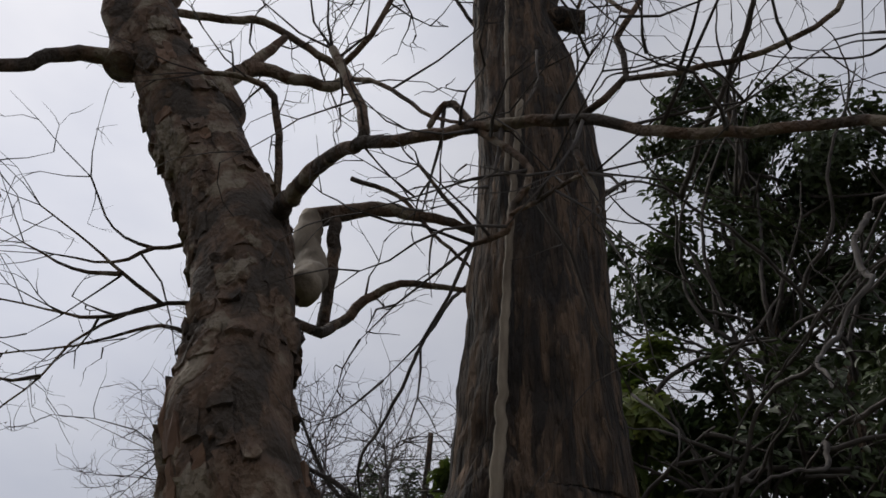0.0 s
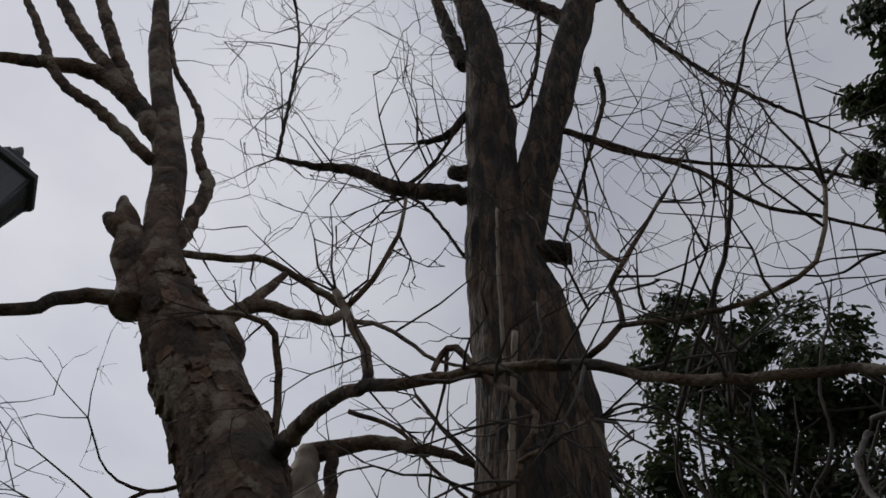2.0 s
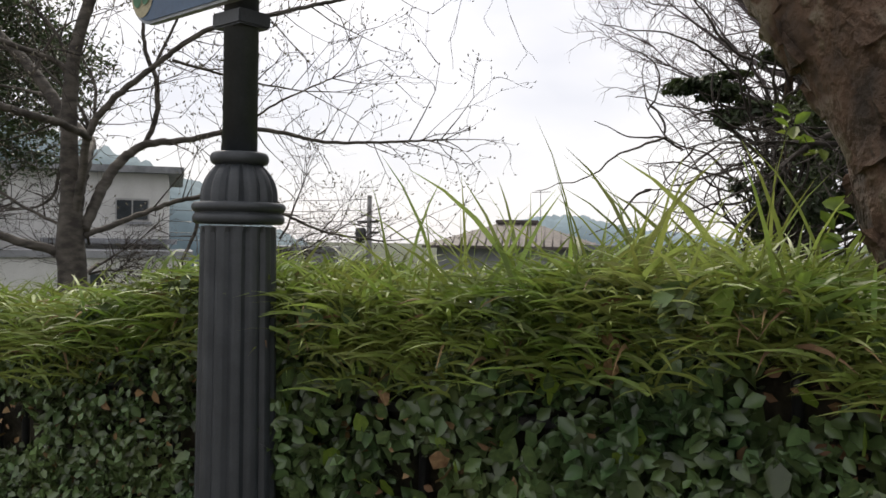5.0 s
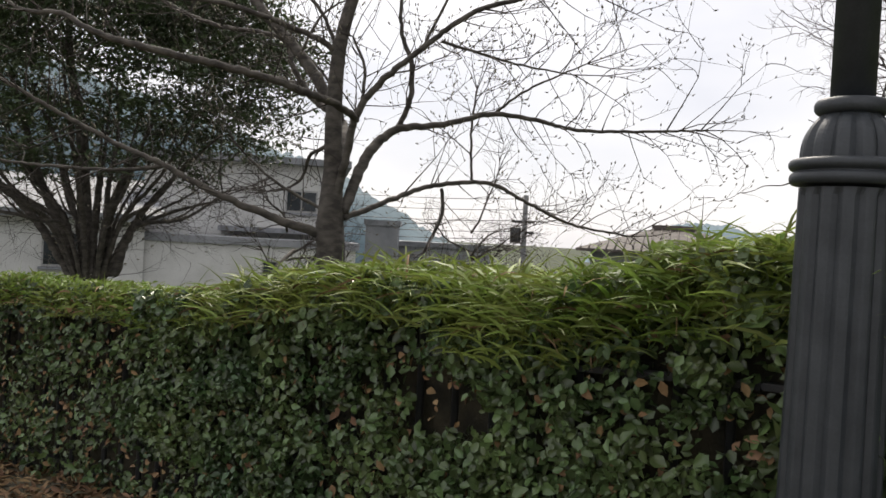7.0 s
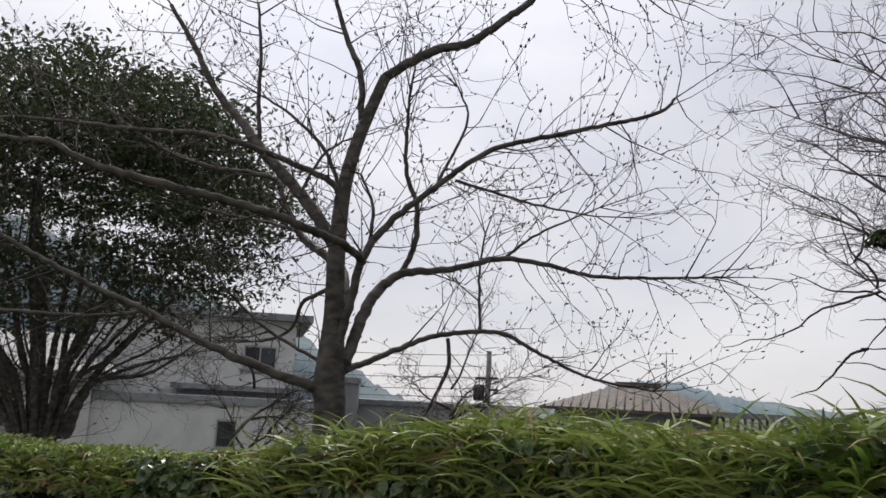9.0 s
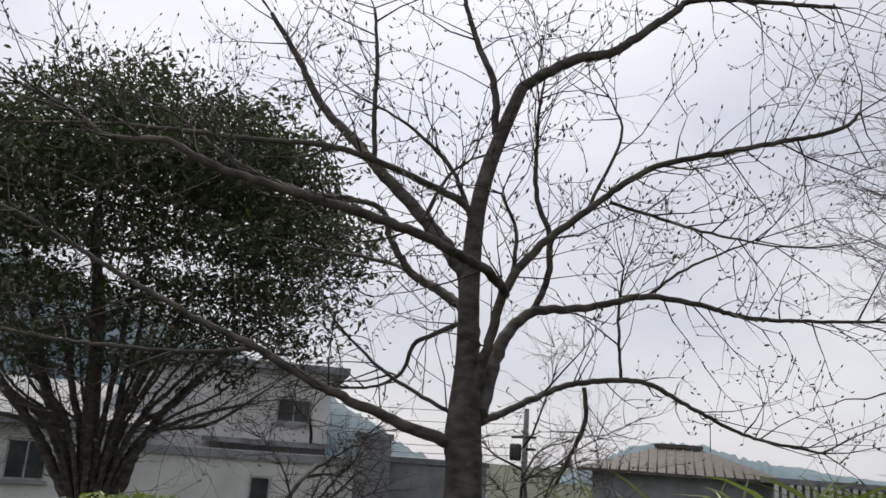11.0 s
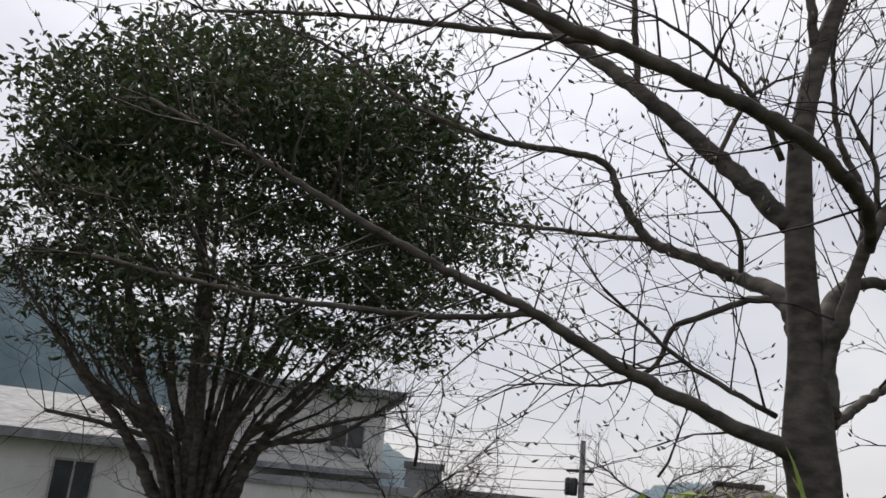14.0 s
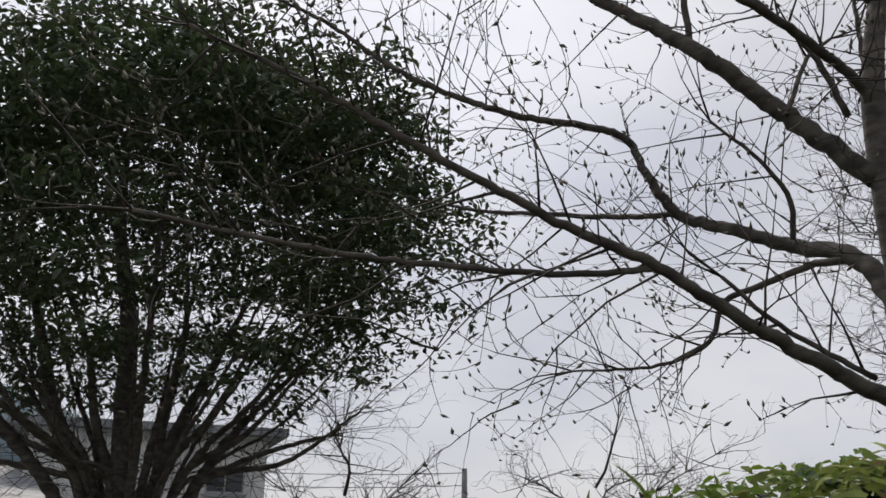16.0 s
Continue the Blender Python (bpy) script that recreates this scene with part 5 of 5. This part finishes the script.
def build_sign():
    sign = thing("street_sign", "slate-blue enamel street sign with white lettering", "sign", at=(LAMP[0] + 0.04, LAMP[1] - 0.078, 2.545))
    sign.rotation_euler = (0, 0, radians(SIGN_TURN))
    sign.scale = (0.92, 1, 1)

    def plate(hw, hh, y0, y1, cut):
        bm = bmesh.new()
        ring = []
        for cx, cz, a0 in ((hw - cut, hh - cut, 0), (-hw + cut, hh - cut, 90), (-hw + cut, -hh + cut, 180), (hw - cut, -hh + cut, 270)):
            for k in range(9):
                a = radians(a0 + 90 * k / 8)
                ring.append((cx + cut * math.cos(a), cz + cut * math.sin(a)))
        f = [bm.verts.new((x, y0, z)) for x, z in ring]
        b = [bm.verts.new((x, y1, z)) for x, z in ring]
        bm.faces.new(f)
        bm.faces.new(b[::-1])
        for i in range(len(ring)):
            j = (i + 1) % len(ring)
            bm.faces.new((f[j], f[i], b[i], b[j]))
        return bm

    HW, HH = 0.635, 0.165
    part("rim", plate(HW, HH, -0.012, 0.012, 0.15), M_SIGN_EDGE, sign, "pale grey rim")
    part("face", plate(HW - 0.010, HH - 0.010, -0.016, -0.0125, 0.142), M_SIGN, sign, "slate-blue face")

    def letters(text, x, z, size, name, squeeze=1.0, space=1.0):
        cu = bpy.data.curves.new(name, "FONT")
        cu.body = text
        cu.size = size
        cu.extrude = 0.002
        cu.space_character = space
        tmp = bpy.data.objects.new(name, cu)
        scene.collection.objects.link(tmp)
        bpy.context.view_layer.update()
        me = bpy.data.meshes.new_from_object(tmp.evaluated_get(bpy.context.evaluated_depsgraph_get()))
        bpy.data.objects.remove(tmp)
        me.materials.clear()
        me.materials.append(M_LETTER)
        ob = new(name, me)
        ob.parent = sign
        ob.matrix_basis = pose(x, -0.0185, z, 90, 0, 0) @ Matrix.Diagonal((squeeze, 1, 1, 1))

    x = -0.37
    for ch, dx in (("シ", 0.125), ("ー", 0.125), ("ボ", 0.125), ("ル", 0.125), ("ト", 0.12), ("通", 0.135), ("り", 0.1)):
        letters(ch, x, -0.01, 0.115, "character")
        x += dx
    letters("Siebold", -0.30, -0.105, 0.075, "lettering", 1.0, 1.25)
    letters("Street", 0.09, -0.105, 0.075, "lettering", 1.0, 1.25)
    bm = bmesh.new()
    box(bm, (-0.375, -0.019, -0.088), (-0.33, -0.016, -0.068))
    part("dash", bm, M_LETTER, sign)
    bm = bmesh.new()
    bmesh.ops.create_circle(bm, cap_ends=True, segments=24, radius=0.023, matrix=pose(0.42, -0.0185, -0.078, 90))
    part("dot", bm, M_LETTER, sign)

    def oval(cx, cz, rx, rz, y, tilt=0.0):
        bm = bmesh.new()
        bmesh.ops.create_circle(bm, cap_ends=True, segments=28, radius=1, matrix=pose(cx, y, cz, 90, 0, 0) @ pose(0, 0, 0, 0, 0, tilt) @ Matrix.Diagonal((rx, rz, 1, 1)))
        return bm

    part("emblem", oval(-0.535, -0.003, 0.092, 0.135, -0.0178), M_EMB_CREAM, sign, "cream oval emblem field")
    part("flower", oval(-0.535, 0.035, 0.072, 0.078, -0.0195), M_EMB_RED, sign, "plain pink flower shape")
    part("leaf_shape", oval(-0.572, -0.06, 0.03, 0.042, -0.021, 25), M_EMB_GREEN, sign, "green leaf shape")
    part("leaf_shape", oval(-0.50, -0.055, 0.03, 0.045, -0.021, -30), M_EMB_GREEN, sign, "green leaf shape")


build_sign()

# ---- buildings ----


def oriented(ob, x, y, z, turn):
    ob.matrix_basis = FAR @ pose(x, y, z, 0, 0, turn)
    return ob


def window(parent, x, z, w, h, y=0.0, sashes=2):
    win = part("window", (lambda b: (box(b, (x - w / 2, y - 0.05, z - h / 2), (x + w / 2, y + 0.02, z + h / 2)), b)[1])(bmesh.new()), M_FRAME, parent)
    for k in range(sashes):
        a = x - w / 2 + 0.05 + k * (w - 0.05) / sashes
        bm = bmesh.new()
        box(bm, (a, y - 0.06, z - h / 2 + 0.06), (a + (w - 0.05) / sashes - 0.05, y - 0.052, z + h / 2 - 0.06))
        part("pane", bm, M_PANE, win)
    bm = bmesh.new()
    box(bm, (x - w / 2 - 0.08, y - 0.14, z - h / 2 - 0.08), (x + w / 2 + 0.08, y + 0.0, z - h / 2 - 0.01))
    part("sill", bm, M_WALL_GREY, win)


def block(name, label, x, y, z, turn, w, d, h, wall_mat, roof_mat, over=0.4, slope=0.0, category="house"):
    """A house block: front along local x at local y = 0, body behind it."""
    t = oriented(thing(name, label, category), x, y, z, turn)
    bm = bmesh.new()
    box(bm, (-w / 2, 0, 0), (w / 2, d, h))
    part("wall", bm, wall_mat, t)
    bm = bmesh.new()
    made = box(bm, (-w / 2 - over, -over, h + 0.004), (w / 2 + over, d + over, h + 0.22))
    for v in made["verts"]:
        if slope and v.co.z > h + 0.1 and v.co.y > d / 2:
            v.co.z += slope
    part("roof", bm, roof_mat, t)
    return t


white_house = block("white_house", "two-storey white plastered house with grey eaves", -27.2, 10.6, -3.6, 63, 6.2, 7, 7.3, M_WALL, M_ROOF, 0.5)
window(white_house, 2.0, 6.1, 1.05, 0.75)
window(white_house, 0.2, 3.4, 0.5, 0.6, sashes=1)
bm = bmesh.new()
box(bm, (-0.6, -0.9, 5.0), (3.4, -0.003, 5.16))
part("canopy", bm, M_ROOF, white_house, "grey projecting canopy")
low_wing = block("white_wing", "long white plastered building with tiled roof", -26.4, 1.6, -3.4, 80, 11.0, 6, 4.9, M_WALL, M_ROOF, 0.55, 1.3)
window(low_wing, 3.3, 4.05, 0.95, 1.0)
window(low_wing, 0.6, 4.05, 0.95, 1.0)
window(low_wing, -2.2, 4.05, 0.95, 1.0)
middle_wall = block("white_annex", "low white annex beside the house", -24.6, 9.0, -3.4, 63, 8.0, 4, 4.4, M_WALL, M_WALL_GREY, 0.1)
window(middle_wall, 1.5, 3.6, 0.55, 0.8, sashes=1)


def hip_house():
    t = oriented(thing("tiled_house", "low house with brown tiled hipped roof", "house"), -24.5, 29.6, -3.4, 38)
    bm = bmesh.new()
    box(bm, (-3.6, 0, 0), (3.6, 5.5, 4.9))
    part("wall", bm, M_WALL_GREY, t)
    V = [(-4.2, -0.6, 4.85), (4.2, -0.6, 4.85), (4.2, 6.1, 4.85), (-4.2, 6.1, 4.85), (-0.9, 2.7, 5.95), (0.9, 2.7, 5.95), (-4.2, -0.6, 4.72), (4.2, -0.6, 4.72), (4.2, 6.1, 4.72), (-4.2, 6.1, 4.72)]
    put("roof", V, [(0, 1, 5, 4), (1, 2, 5), (2, 3, 4, 5), (3, 0, 4), (6, 7, 1, 0), (7, 8, 2, 1), (8, 9, 3, 2), (9, 6, 0, 3), (9, 8, 7, 6)], M_ROOF_BROWN, t, smooth=False)
    bm = bmesh.new()
    box(bm, (-1.05, 2.55, 5.93), (1.05, 2.85, 6.12), 0.03)
    part("ridge_tiles", bm, M_ROOF_BROWN, t)
    for k in range(22):
        bm = bmesh.new()
        s = -4.0 + k * 8.0 / 21
        u = max(0.0, 1 - abs(s) / 4.2)
        top = min(1.0, (4.2 - abs(s)) / 3.3)
        a, b = Vector((s, -0.6, 4.87)), Vector((s, -0.6 + 3.3 * top, 4.87 + 1.1 * top))
        V, Fc = [], []
        tube(V, Fc, np.array([(*a, 0.035), (*b, 0.035)]), 6)
        bm.free()
        put("tile_row", V, Fc, M_ROOF_BROWN, t)


hip_house()
shed = block("long_shed", "long low building with pale ribbed fascia", -16.4, 33.6, -3.4, 30, 11, 5, 4.75, M_WALL_GREY, M_ROOF, 0.4)
for k in range(40):
    bm = bmesh.new()
    box(bm, (-5.4 + k * 0.275, -0.47, 4.1), (-5.4 + k * 0.275 + 0.16, -0.41, 4.74))
    part("fascia_rib", bm, M_WALL, shed)
block("flat_roof_building", "small grey flat-roofed building in the distance", -29.5, 20.0, -3.4, 50, 5, 4, 4.5, M_WALL_GREY, M_ROOF, 0.1)
block("flat_roof_building", "small grey stair tower in the distance", -29.2, 17.4, -3.4, 55, 1.3, 1.6, 5.3, M_WALL_GREY, M_ROOF, 0.08)


def utility_pole():
    t = thing("utility_pole", "concrete utility pole with crossarms and cables", "utility pole")
    oriented(t, -26.7, 22.77, -3.4, 0)
    V, Fc = [], []
    tube(V, Fc, np.array([(0, 0, 0, 0.17), (0, 0, 6.9, 0.10)]), 10)
    put("pole", V, Fc, M_CONCRETE, t)
    for z in (5.3, 5.75):
        bm = bmesh.new()
        box(bm, (-0.75, -0.05, z), (0.55, 0.05, z + 0.1))
        part("crossarm", bm, M_IRON, t)
    for dx in (-0.35, -0.1):
        V, Fc = [], []
        lathe(V, Fc, [(4.9, 0.12), (5.0, 0.15), (5.5, 0.15), (5.55, 0.06)], 10)
        ob = put("transformer", V, Fc, M_IRON, t)
        ob.location = (dx - 0.15, -0.15, 0)
    for k, z in enumerate((5.4, 5.85, 6.3, 6.75, 5.1)):
        V, Fc = [], []
        n = 24
        far = Vector((-9.5, -14.0, 0.4))
        pts = [(far.x * i / n, far.y * i / n, z + far.z * i / n - 1.5 * (i / n) * (1 - i / n), 0.013) for i in range(n + 1)]
        tube(V, Fc, np.array(pts), 4)
        put("cable", V, Fc, M_IRON, t)


utility_pole()


def antenna(x, y, z):
    t = thing("aerial", "thin rooftop television aerial", "aerial")
    oriented(t, x, y, z, 0)
    V, Fc = [], []
    tube(V, Fc, np.array([(0, 0, 0, 0.02), (0, 0, 1.6, 0.015)]), 5)
    put("mast", V, Fc, M_IRON, t)
    V, Fc = [], []
    tube(V, Fc, np.array([(-0.5, 0, 1.5, 0.015), (0.5, 0.1, 1.5, 0.015)]), 5)
    put("boom", V, Fc, M_IRON, t)


antenna(-23.2, 29.8, 2.4)


# ---- hills ----
def hill(label, pts, depth, mat, foot, bumps):
    """A wooded ridge: a crest line with slopes down to its foot."""
    V, Fc = [], []
    n = 160
    xs = np.array(pts)
    u = np.linspace(0, 1, n)
    t = np.linspace(0, 1, len(pts))
    crest = np.stack([np.interp(u, t, xs[:, k]) for k in range(3)], 1)
    rows = 9
    for i in range(n):
        out = Vector((crest[i][0], crest[i][1], 0)).normalized()
        for j in range(rows):
            k = j / (rows - 1)
            s = math.cos(math.pi * k)
            h = math.sin(math.pi * k)
            b = bumps * (noise.noise(Vector((i * 0.45, j * 1.7, 1))) + 0.6 * noise.noise(Vector((i * 1.1, j * 2, 5)))) * h
            V.append((crest[i][0] - out.x * s * depth, crest[i][1] - out.y * s * depth, foot + (crest[i][2] - foot) * h + b))
    for i in range(n - 1):
        for j in range(rows - 1):
            a = i * rows + j
            Fc.append((a, a + 1, a + rows + 1, a + rows))
    ob = put("hill", V, Fc, mat)
    ob.matrix_basis = Matrix.Rotation(radians(-4.0), 4, "Z")
    tagged(ob, label, "hill", kind="structure")


hill("wooded hill behind houses, blue-green haze in its colour", [(-125, -60, 4), (-118, -20, 19), (-110, 15, 22), (-102.2, 41, 13.6), (-96, 54, 8.8), (-88.4, 66, 1.2), (-82, 74, -4)], 22, M_HILL, -5, 0.9)
hill("far low wooded hill, colour paled for haze", [(-206, 219, -3), (-197, 227, 3), (-187, 235, 9.5), (-179, 241.6, 11.2), (-168, 249, 11), (-157, 256, 7.5), (-145.7, 263, 6), (-120, 276, 3), (-80, 292, 1), (-20, 300, -3)], 40, M_HILL_FAR, -6, 1.0)


# ---- small things by the path ----
def stone_marker():
    t = thing("stone_marker", "small weathered stone marker beside the hedge", "stone", at=(-7.94, 0.86, -0.32))
    bm = bmesh.new()
    box(bm, (-0.1, -0.08, 0), (0.1, 0.08, 0.50), 0.02)
    for v in bm.verts:
        v.co += Vector((noise.noise(v.co * 9), noise.noise(v.co * 7 + Vector((3, 1, 2))), 0)) * 0.012
    part("block", bm, M_STONE, t)


stone_marker()


def litter():
    g = np.random.default_rng(3)
    n = 6000
    x = g.uniform(-10, -4.5, n)
    y = fence_y(x) - g.uniform(-0.05, 2.2, n)
    z = np.array([ground_z(a, b) for a, b in zip(x, y)]) + g.uniform(0.004, 0.03, n)
    ob = leaves("leaf_litter", np.stack([x, y, z], 1), np.tile(np.array([0, 0, 1.0]), (n, 1)), g.uniform(0.04, 0.11, n), M_LEAF_DRY, None, "", 0.3, 0.06, 2)
    tagged(ob, "dry brown fallen leaves and straw on earth", "leaf litter", kind="stuff")


litter()
